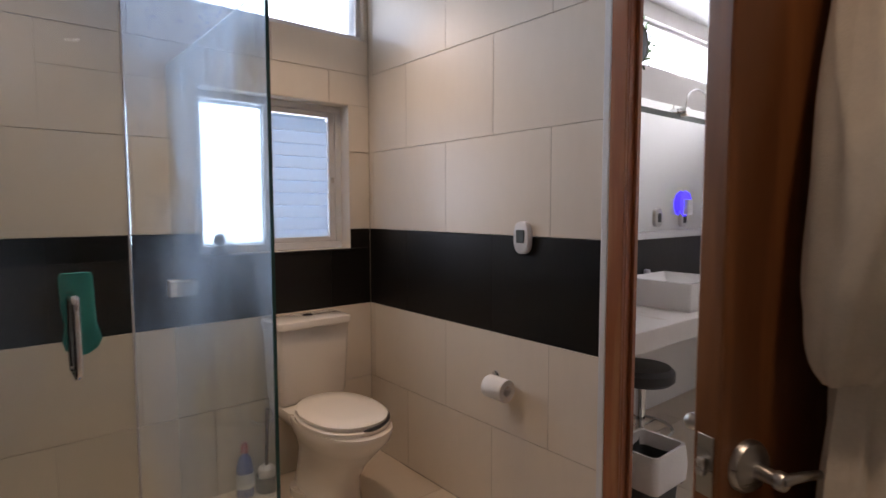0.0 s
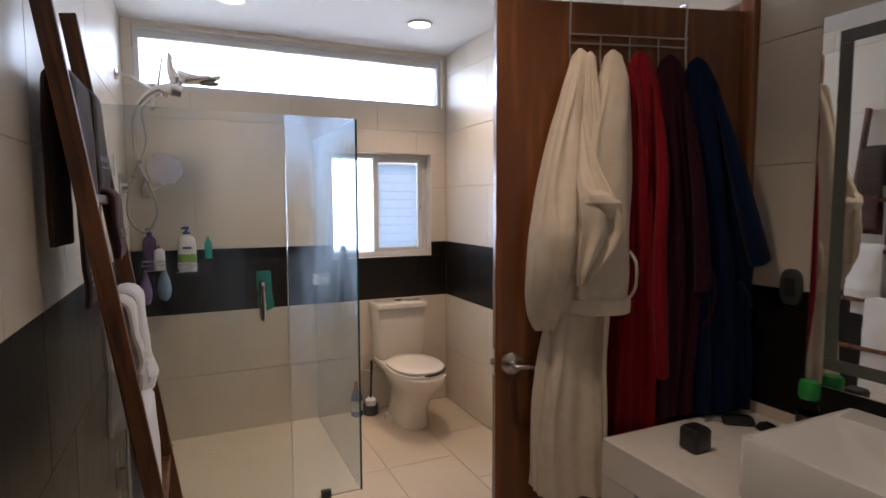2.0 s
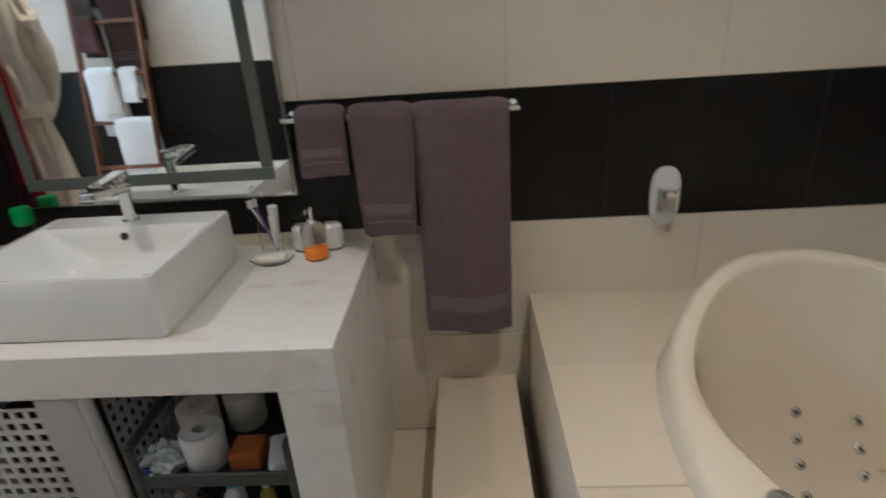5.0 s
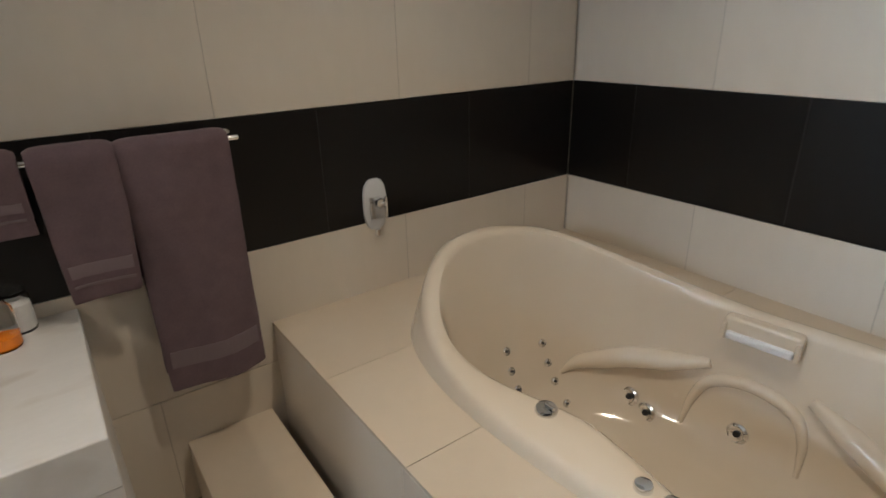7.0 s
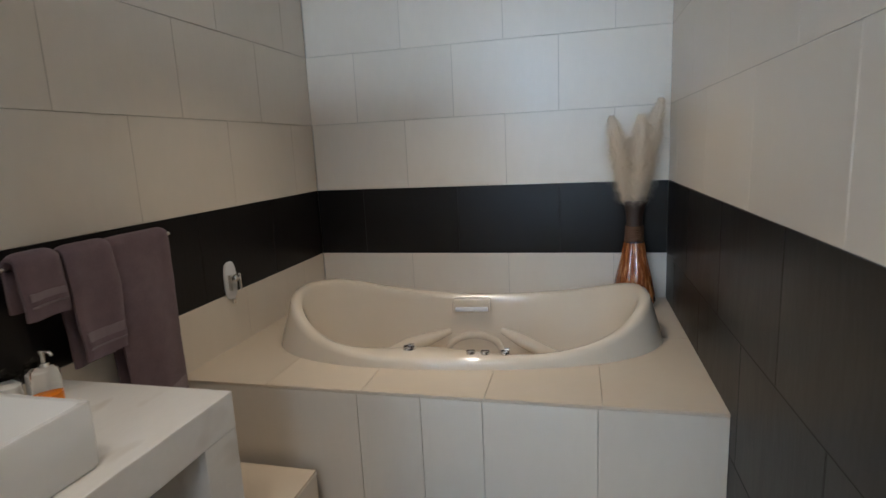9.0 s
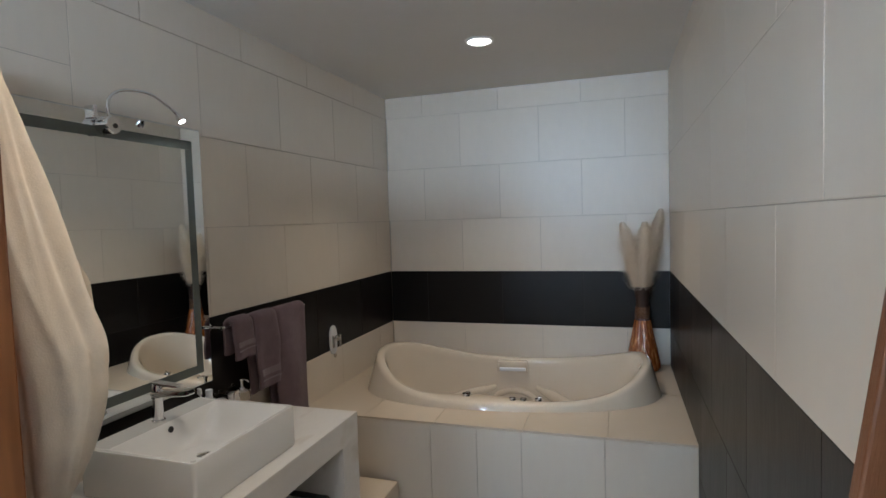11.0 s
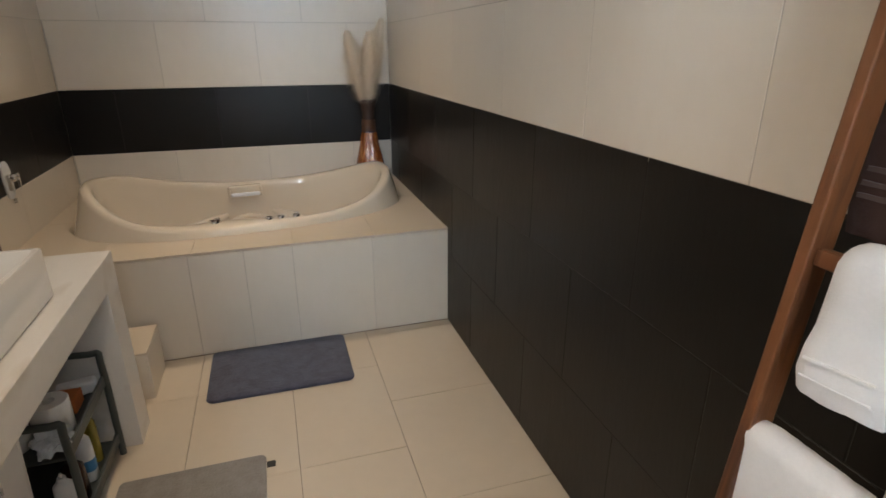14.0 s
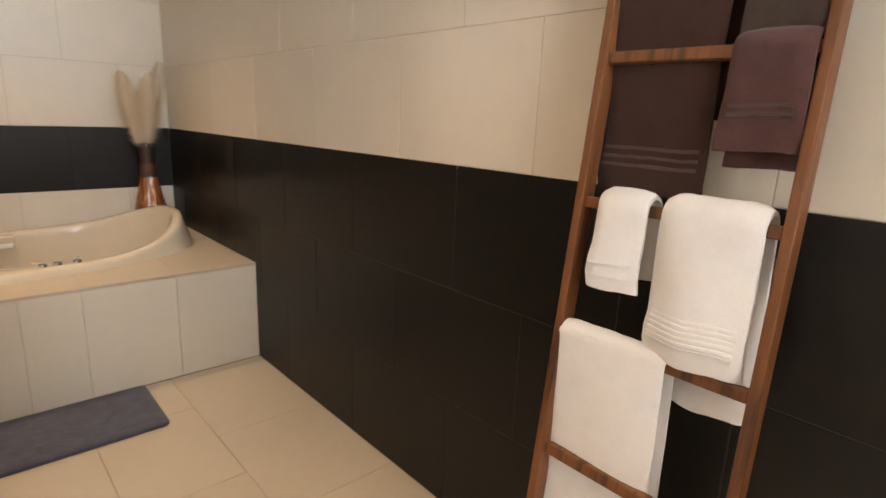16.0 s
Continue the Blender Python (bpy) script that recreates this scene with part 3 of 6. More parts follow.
def rrect(x0, x1, y0, y1, z, rad, n=6):
    out = []
    for cx, cy, a0 in ((x1 - rad, y1 - rad, 0), (x0 + rad, y1 - rad, 90), (x0 + rad, y0 + rad, 180), (x1 - rad, y0 + rad, 270)):
        for k in range(n + 1):
            a = radians(a0 + 90 * k / n)
            out.append((cx + rad * math.cos(a), cy + rad * math.sin(a), z))
    return out
g = 0.006
rings = [rrect(SX0 + g, SX1 - g, SY0 + g, SY1 - g, SZ0, 0.012), rrect(SX0, SX1, SY0, SY1, SZ0 + 0.01, 0.012), rrect(SX0, SX1, SY0, SY1, SZ1 - 0.004, 0.012),
         rrect(SX0 + 0.002, SX1 - 0.002, SY0 + 0.002, SY1 - 0.002, SZ1, 0.012), rrect(SX0 + 0.014, SX1 - 0.096, SY0 + 0.014, SY1 - 0.014, SZ1, 0.012),
         rrect(SX0 + 0.018, SX1 - 0.099, SY0 + 0.018, SY1 - 0.018, SZ1 - 0.004, 0.014)]
for k in range(1, 9):
    f = k / 8
    e = 1 - (1 - f) ** 2.0
    rings.append(rrect(SX0 + 0.018 + 0.095 * f ** 0.9, SX1 - 0.10 - 0.045 * f, SY0 + 0.018 + 0.150 * f ** 0.8, SY1 - 0.018 - 0.150 * f ** 0.8, SZ1 - 0.004 - 0.100 * e, 0.014 + 0.075 * f ** 0.6))
part("bowl", loft(rings), PORCELAIN, bs, smooth=True)
part("drain", lathe([(0.026, 0), (0.026, 0.003), (0.018, 0.006), (0.004, 0.007)], 24, at(1.715, 2.521, SZ1 - 0.1035)), CHROME, bs, "chrome drain plug", smooth=True)
part("overflow", lathe([(0.011, 0), (0.011, 0.003), (0.008, 0.0035), (0.008, 0.001)], 20, at(SX1 - 0.1075, 2.521, SZ1 - 0.026, Matrix.Rotation(radians(-80), 4, "Y"))), PLASTIC_K, bs, "dark overflow hole")

tap = thing("basin_tap", "chrome single-lever tap with flat square spout on the basin", "tap")
tb = lathe([(0.023, 0), (0.023, 0.006), (0.018, 0.010), (0.0175, 0.100), (0.019, 0.106), (0.019, 0.128), (0.016, 0.132)], 28, at(1.905, 2.521, SZ1))
part("column", tb, CHROME, tap, smooth=True)
part("spout", box(-0.150, 0.012, -0.020, 0.020, -0.011, 0.011, 0.004), CHROME, tap, m=at(1.905, 2.521, SZ1 + 0.098, Matrix.Rotation(radians(7), 4, "Y")))
part("lever", box(-0.105, 0.016, -0.017, 0.017, -0.004, 0.004, 0.002), CHROME, tap, m=at(1.905, 2.521, SZ1 + 0.140, Matrix.Rotation(radians(-4), 4, "Y")))
part("stem", lathe([(0.012, 0), (0.012, 0.012)], 16, at(1.905, 2.521, SZ1 + 0.130)), CHROME, tap, smooth=True)

# mirror with frosted strip and its lamp
mir = thing("wall_mirror", "rectangular frameless mirror with a frosted strip near its edge", "mirror")
MY0, MY1, MZ0, MZ1, MX = 2.085, 2.955, 0.93, 2.015, V - 0.028
part("glass", box(MX, V - 0.001, MY0, MY1, MZ0, MZ1, 0.003), MIRROR, mir)
for a, b, c, d in ((MY0 + 0.052, MY1 - 0.052, MZ1 - 0.088, MZ1 - 0.052), (MY0 + 0.052, MY1 - 0.052, MZ0 + 0.052, MZ0 + 0.088), (MY0 + 0.052, MY0 + 0.088, MZ0 + 0.089, MZ1 - 0.089), (MY1 - 0.088, MY1 - 0.052, MZ0 + 0.089, MZ1 - 0.089)):
    part("frosted_strip", box(MX - 0.0015, MX - 0.0002, a, b, c, d), FROST, mir)
part("back_edge", box(V - 0.02, V - 0.0005, MY0 - 0.004, MY1 + 0.004, MZ0 - 0.004, MZ1 + 0.004), BRUSHED, mir)

lamp = thing("mirror_lamp", "small chrome gooseneck lamp clipped on the mirror top", "lamp")
part("base", lathe([(0.030, 0), (0.032, 0.004), (0.032, 0.052), (0.028, 0.056)], 28, at(V - 0.030, 2.555, 1.965, Matrix.Rotation(radians(-90), 4, "Y"))), CHROME, lamp, smooth=True)
part("switch", lathe([(0.009, 0), (0.008, 0.003)], 16, at(V - 0.086, 2.552, 1.962, Matrix.Rotation(radians(-90), 4, "Y"))), PLASTIC_K, lamp)
part("clip", box(V - 0.05, V - 0.004, 2.585, 2.600, 1.985, 2.03, 0.003), CHROME, lamp)
part("neck", tube([(V - 0.06, 2.555, 1.99), (V - 0.062, 2.552, 2.055), (V - 0.070, 2.50, 2.095), (V - 0.090, 2.40, 2.100), (V - 0.105, 2.318, 2.060), (V - 0.115, 2.298, 2.040)], 0.0055, 10), CHROME, lamp, smooth=True)
hd = part("head", lathe([(0.006, 0), (0.009, 0.01), (0.015, 0.024), (0.0155, 0.040), (0.013, 0.040), (0.012, 0.030)], 20, look((V - 0.110, 2.298, 2.045), (V - 0.50, 2.22, 1.50)) @ Matrix.Rotation(radians(180), 4, "X")), CHROME, lamp, smooth=True)
part("led", lathe([(0.0125, 0.0310), (0.011, 0.0340), (0.004, 0.0360)], 20, look((V - 0.110, 2.298, 2.045), (V - 0.50, 2.22, 1.50)) @ Matrix.Rotation(radians(180), 4, "X")), LEDGLOW, hd, "lit white bulb")

# ---- towel rail ----
rail = thing("towel_rail", "chrome towel rail on the black tile band", "towel rail")
part("bar", tube([(1.992, 2.075, 1.158), (1.992, 1.415, 1.158)], 0.007, 12, steps=1), CHROME, rail, smooth=True)
for y in (2.062, 1.428):
    part("post", lathe([(0.016, 0), (0.015, 0.005), (0.007, 0.009), (0.006, 0.083)], 20, at(V, y, 1.158, Matrix.Rotation(radians(-90), 4, "Y"))), CHROME, rail, smooth=True)


def towel(name, m, width, front, back, mat, label, thick=0.014, bar=0.012, wave=0.006, seed=0.0, border=(), group="", category="towel", flare=0.0, band=None, puff=0.006):
    """A folded towel over a bar along local x at the origin; local -y is the front, and it hangs down local z."""
    t = thing(name, label, category, m, group)
    r = bar + thick / 2

    def line(off):
        out = []
        rr = r + off
        nb, nf = max(4, int(back / 0.03)), max(4, int(front / 0.03))
        for i in range(nb):
            out.append((rr, -back + back * i / nb))
        for i in range(9):
            a = math.pi * i / 8
            out.append((rr * math.cos(a), rr * math.sin(a)))
        for i in range(1, nf + 1):
            out.append((-rr, -front * i / nf))
        return out

    def push(u, d, z):
        """Waves of the hanging cloth at width u and depth z."""
        k = min(1.0, max(0.0, -z) / 0.12)
        w = wave * k * (math.sin(u * 26 + seed * 5 + z * 3) + 0.8 * noise.noise(Vector((u * 9 + seed, z * 5, seed))))
        x = u * (1 + flare * max(0.0, -z)) + 0.005 * k * noise.noise(Vector((seed, z * 9, 1 if u > 0 else 4)))
        hem = max(0.0, 1 - abs(z + front - 0.045) / 0.05) if d < 0 else 0.0
        d -= puff * hem
        x *= 1 + 0.9 * puff * hem - puff * max(0.0, 1 - abs(z + front - 0.11) / 0.05)
        sag = 0.006 * noise.noise(Vector((u * 11, seed, 3.0))) * k
        fluff = 0.0014 * noise.noise(Vector((u * 55 + seed, z * 55, d * 40)))
        return Vector((x, d - w - (0.006 * k if d < 0 else 0) + fluff, z + sag + fluff))
    outer, inner = line(thick / 2), line(-thick / 2)
    loop = outer + inner[::-1]
    nx = max(6, int(width / 0.012))
    rings = []
    for i in range(nx + 1):
        u = -width / 2 + width * i / nx
        edge = min(i, nx - i)
        shrink = (0.30, 0.78, 0.94)[edge] if edge < 3 else 1.0
        ring = []
        for (o, q) in zip(loop, loop[::-1]):
            mid = ((o[0] + q[0]) / 2, (o[1] + q[1]) / 2)
            ring.append(push(u, mid[0] + (o[0] - mid[0]) * shrink, mid[1] + (o[1] - mid[1]) * shrink))
        rings.append(ring)
    part("cloth", loft(rings), mat, t, smooth=True)
    for z0, z1 in border:
        bm = bmesh.new()
        prev = None
        for i in range(1, nx):
            u = -width / 2 + width * i / nx
            cur = []
            for z in (z0, z1):
                for o in (0.0016, -0.003):
                    cur.append(bm.verts.new(push(u, -(r + thick / 2 + o), z)))
            if prev:
                for a, b in ((0, 2), (2, 3), (3, 1), (1, 0)):
                    bm.faces.new((prev[a], prev[b], cur[b], cur[a]))
            prev = cur
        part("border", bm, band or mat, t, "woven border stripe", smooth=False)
    return t


FACE_W = Matrix.Rotation(radians(-90), 4, "Z")     # front of the towel to -x (off the vanity wall)
FACE_E = Matrix.Rotation(radians(90), 4, "Z")      # front of the towel to +x (off the ladder wall)
GV = "towels on the rail"
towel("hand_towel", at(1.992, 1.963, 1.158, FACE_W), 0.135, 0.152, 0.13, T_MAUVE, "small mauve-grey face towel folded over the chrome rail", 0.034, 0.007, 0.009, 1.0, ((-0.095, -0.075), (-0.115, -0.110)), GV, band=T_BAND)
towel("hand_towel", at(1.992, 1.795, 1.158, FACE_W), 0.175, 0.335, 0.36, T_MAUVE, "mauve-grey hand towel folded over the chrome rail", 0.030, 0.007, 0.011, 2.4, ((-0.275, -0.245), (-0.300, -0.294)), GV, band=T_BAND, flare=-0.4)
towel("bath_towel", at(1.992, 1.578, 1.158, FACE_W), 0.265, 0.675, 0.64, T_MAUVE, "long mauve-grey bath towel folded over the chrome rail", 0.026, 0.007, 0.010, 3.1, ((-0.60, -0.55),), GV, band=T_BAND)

# soap holder on the wall by the tub
sp = thing("bath_control", "satin oval tap plate with chrome lever on the tiled wall", "bath tap")
bm = loft([[(V - d, 0.975 + y * s, 0.862 + z * s) for y, z, _ in oval(0, 0, 0, 0.045, 0.090, 32, 2.8)] for d, s in ((0.0, 1.0), (0.006, 1.0), (0.009, 0.95))])
part("plate", bm, ALU, sp, "satin grey oval plate", smooth=True)
part("knob", lathe([(0.019, 0), (0.019, 0.022), (0.015, 0.030), (0.004, 0.031)], 24, at(V - 0.009, 0.970, 0.872, Matrix.Rotation(radians(-90), 4, "Y"))), CHROME, sp, smooth=True)
part("lever", box(V - 0.048, V - 0.036, 0.950, 0.958, 0.815, 0.895, 0.003), CHROME, sp)
part("arm", tube([(V - 0.036, 0.970, 0.872), (V - 0.042, 0.960, 0.872), (V - 0.042, 0.954, 0.872)], 0.005, 8, steps=2), CHROME, sp)
part("guide", box(V - 0.022, V - 0.008, 0.984, 0.998, 0.815, 0.890, 0.003), BRUSHED, sp)
part("spout", lathe([(0.008, 0), (0.010, 0.022)], 12, at(V - 0.012, 0.975, 0.752)), CHROME, sp)

# light switch by the mirror
sw = thing("light_switch", "dark oval light switch plate beside the mirror", "switch")
part("plate", loft([[(V - d, 3.025 + y * s, 1.21 + z * s) for y, z, _ in oval(0, 0, 0, 0.036, 0.058, 32, 2.6)] for d, s in ((0.0, 1.0), (0.009, 1.0), (0.012, 0.9))]), PLASTIC_G, sw, smooth=True)
part("rocker", box(V - 0.016, V - 0.012, 3.009, 3.041, 1.18, 1.24, 0.002), PLASTIC_K, sw)

# ---- tub deck ----
deck = tagged(part("tub_deck_core", box(0.0, V, 1.30, 1.370, 0, 0.530), GROUT), "masonry surround under the tub tiles", "tub surround", kind="structure")
TCX, TCY, TA, TB, TTURN = 1.006, 0.675, 0.902, 0.474, radians(6.5)     # tub centre, outer half axes on the deck, turn


def tub_edge(t, grow=0.0):
    c, s = math.cos(t), math.sin(t)
    x, y = (TA + grow) * math.copysign(abs(c) ** 0.78, c), (TB + grow) * math.copysign(abs(s) ** 0.82, s)
    return TCX + x * math.cos(TTURN) - y * math.sin(TTURN), TCY + x * math.sin(TTURN) + y * math.cos(TTURN)


DZ = 0.545
tub = thing("bathtub", "biscuit-coloured oval whirlpool bathtub set into the tiled deck", "bathtub")
n = 112
ts = [2 * math.pi * i / n for i in range(n)]
def rim_z(t):
    back = max(0.0, -math.sin(t))
    wide = 3.0 - (1.8 if math.cos(t) > 0 else 0.7) * back ** 0.5
    hump = 0.022 * math.exp(-(((math.degrees(t) + 180) % 360 - 180 + 42) / 20) ** 2)
    return 0.590 + (0.174 + 0.016 * math.cos(t)) * abs(math.cos(t)) ** wide + 0.024 * back + hump
def tub_ring(inset, zf):
    out = []
    for t in ts:
        x, y = tub_edge(t, -inset if not callable(inset) else -inset(t))
        out.append((x, y, zf(t)))
    return out
def lip(t):
    d = math.degrees(t) % 360 - 84      # the wide ledge that carries the controls
    return 0.064 + 0.105 * math.exp(-(d / (17 if d < 0 else 11)) ** 2)
def lean(t):
    return 0.30 * (rim_z(t) - 0.592)
rings = [tub_ring(0.0, lambda t: DZ + 0.001), tub_ring(0.003, lambda t: DZ + 0.012),
         tub_ring(lambda t: 0.006 + lean(t), lambda t: rim_z(t) - 0.022), tub_ring(lambda t: 0.013 + lean(t), lambda t: rim_z(t) - 0.007),
         tub_ring(lambda t: 0.028 + lean(t), rim_z), tub_ring(lambda t: lip(t) - 0.030 + lean(t), lambda t: rim_z(t) - 0.0005), tub_ring(lambda t: lip(t) - 0.018 + lean(t), lambda t: rim_z(t) - 0.003),
         tub_ring(lambda t: lip(t) - 0.006 + lean(t), lambda t: rim_z(t) - 0.010), tub_ring(lambda t: lip(t) + lean(t), lambda t: rim_z(t) - 0.026)]
for k in range(1, 17):
    f = k / 16
    rings.append(tub_ring(lambda t: lip(t) + lean(t) + 0.035 * f + 0.13 * abs(math.cos(t)) ** 2 * f + 0.10 * f ** 6,
                          lambda t: (rim_z(t) - 0.026) * (1 - f) + 0.150 * f))
base = rings[-1]
for f in (0.15, 0.4, 0.7, 0.9):
    rings.append([(x + (TCX - x) * f, y + (TCY - y) * f, 0.150 - 0.012 * min(1, f * 3)) for x, y, z in base])
part("shell", loft(rings, cap="end"), TUBM, tub, smooth=True)


def on_shell(t, z):
    """The point of the tub's inner skin at angle t and height z."""
    f = (rim_z(t) - 0.026 - z) / (rim_z(t) - 0.026 - 0.150)
    return (*tub_edge(t, -(lip(t) + lean(t) + 0.035 * f + 0.13 * abs(math.cos(t)) ** 2 * f + 0.10 * f ** 6)), z)


# moulded arm rests and arch on the back of the shell, and the grip
def moulding(name, spots, radii):
    pts = [Vector(on_shell(radians(d), z)) for d, z in spots]
    part(name, tube(pts, radii, 16), TUBM, tub, smooth=True)


moulding("arm_rest", ((318, 0.27), (310, 0.305), (300, 0.325), (292, 0.35), (283, 0.375), (275, 0.415)), [0.006, 0.026, 0.036, 0.039, 0.038, 0.016])
moulding("arm_rest", ((263, 0.415), (256, 0.365), (248, 0.32), (238, 0.29), (229, 0.265), (220, 0.22)), [0.016, 0.038, 0.039, 0.036, 0.026, 0.006])
moulding("back_arch", ((278, 0.20), (277, 0.28), (274.5, 0.355), (270, 0.39), (265, 0.36), (262.5, 0.29), (261, 0.20)), [0.006, 0.015, 0.020, 0.022, 0.020, 0.015, 0.006])
GX = pose(1.05, 0.290, 0.563, 0, 0, 6.5)
part("grip", box(-0.105, 0.105, -0.03, 0.020, -0.030, 0.038, 0.012, 3), TUBM, tub, smooth=True, m=GX)
part("grip_bar", box(-0.090, 0.090, 0.012, 0.034, -0.030, -0.006, 0.006, 3), PLASTIC_W, tub, "pale grip bar", smooth=True, m=GX)
part("grip_end", box(-0.106, -0.092, 0.0, 0.032, -0.036, 0.020, 0.005, 2), TUBM, tub, smooth=True, m=GX)
part("grip_end", box(0.092, 0.106, 0.0, 0.032, -0.036, 0.020, 0.005, 2), TUBM, tub, smooth=True, m=GX)


def jet(x, y, z, way, size=0.033):
    q = Vector(way).to_track_quat("Z", "Y").to_matrix().to_4x4()
    j = part("jet", lathe([(size, -0.004), (size, 0.003), (size * 0.75, 0.007), (size * 0.6, 0.003), (size * 0.2, 0.003)], 24, at(x, y, z, q)), CHROME, tub, "chrome water jet", smooth=True)
    part("nozzle", lathe([(size * 0.33, 0.002), (size * 0.30, 0.007), (size * 0.1, 0.008)], 16, at(x, y, z, q)), PLASTIC_K, j)


for d, z in ((270, 0.232), (246, 0.212), (291, 0.225), (286, 0.195)):
    jet(*on_shell(radians(d), z), (0, 1, 0.35))
for z in (0.368, 0.302, 0.245, 0.185):
    for y in (0.580, 0.718):
        p = min((on_shell(k / 200, z) for k in range(-200, 100)), key=lambda q: abs(q[1] - y))
        jet(*p, (-1, 0.05, 0.5), 0.015)
for x, y, s in ((1.178, 1.052, 0.027), (0.906, 1.072, 0.019), (0.846, 1.068, 0.019), (0.765, 1.060, 0.021)):
    k = part("control_knob", lathe([(s, 0), (s, 0.008), (s * 0.9, 0.014), (s * 0.3, 0.016)], 24, at(x, y, 0.588)), CHROME, tub, "chrome control knob", smooth=True)
    if s > 0.02:
        part("pointer", box(x - s * 0.9, x + s * 0.2, y - 0.004, y + 0.004, 0.605, 0.614, 0.002), CHROME, k)

# ---- vase with plumes ----
vase = thing("floor_vase", "tall bamboo-strip vase with dark neck holding dry plumes", "vase", at(0.185, 0.130, DZ + 0.001))
BAMBOO = material("bamboo_strips", (0.26, 0.075, 0.018), 0.24, var=0.3, scale=6, stretch=(9, 9, 0.7), second=(0.46, 0.19, 0.055), second_amount=0.3, coat=0.6, each=0.45)
VDARK = material("dark_woven_neck", (0.035, 0.018, 0.012), 0.5, var=0.25, scale=25, bump=0.6)
VBAND = material("coiled_cane_band", (0.11, 0.05, 0.022), 0.5, var=0.35, scale=30, bump=0.8)
part("core", lathe([(0.096, 0), (0.106, 0.02), (0.102, 0.05), (0.046, 0.335), (0.044, 0.34)], 36), VDARK, vase, smooth=True)
for k in range(22):
    a = 2 * math.pi * k / 22
    bm = bmesh.new()
    prev = None
    for r0, z in ((0.102, 0.004), (0.112, 0.022), (0.108, 0.052), (0.090, 0.145), (0.066, 0.245), (0.049, 0.338)):
        w = r0 * math.pi / 22 * 0.95
        cur = [bm.verts.new((q * math.cos(a) - s * w * math.sin(a), q * math.sin(a) + s * w * math.cos(a), z)) for q, s in ((r0 - 0.004, -1), (r0 + 0.001, -1), (r0 + 0.0035, 0), (r0 + 0.001, 1), (r0 - 0.004, 1))]
        if prev:
            for i in range(4):
                bm.faces.new((prev[i], prev[i + 1], cur[i + 1], cur[i]))
        prev = cur
    part("strip", bm, BAMBOO, vase)
nk = part("neck", lathe([(0.046, 0.338), (0.042, 0.40), (0.040, 0.43), (0.045, 0.50), (0.060, 0.556), (0.060, 0.562), (0.052, 0.563), (0.038, 0.50)], 36), VDARK, vase, "dark flared neck", smooth=True)
for k in range(9):
    rr, zz = 0.0465 - 0.0004 * k, 0.350 + k * 0.009
    part("cane_coil", loft([[((rr + 0.0045 * math.cos(q)) * math.cos(b), (rr + 0.0045 * math.cos(q)) * math.sin(b), zz + 0.0045 * math.sin(q)) for b in [2 * math.pi * i / 32 for i in range(32)]] for q in [2 * math.pi * j / 8 for j in range(9)]], cap=False), VBAND, vase, smooth=True)
PLUME = cloth("dry_plume", (0.97, 0.885, 0.775), 0.05, 0.0, 0.0)
pt = PLUME.node_tree
thin, pmix = pt.nodes.new("ShaderNodeBsdfTranslucent"), pt.nodes.new("ShaderNodeMixShader")
thin.inputs[0].default_value, pmix.inputs[0].default_value = (0.98, 0.92, 0.83, 1), 0.60
pt.links.new(pt.nodes["Principled BSDF"].outputs[0], pmix.inputs[1])
pt.links.new(thin.outputs[0], pmix.inputs[2])
pt.links.new(pmix.outputs[0], pt.nodes["Material Output"].inputs[0])
STEM = material("dry_stem", (0.22, 0.13, 0.06), 0.7)


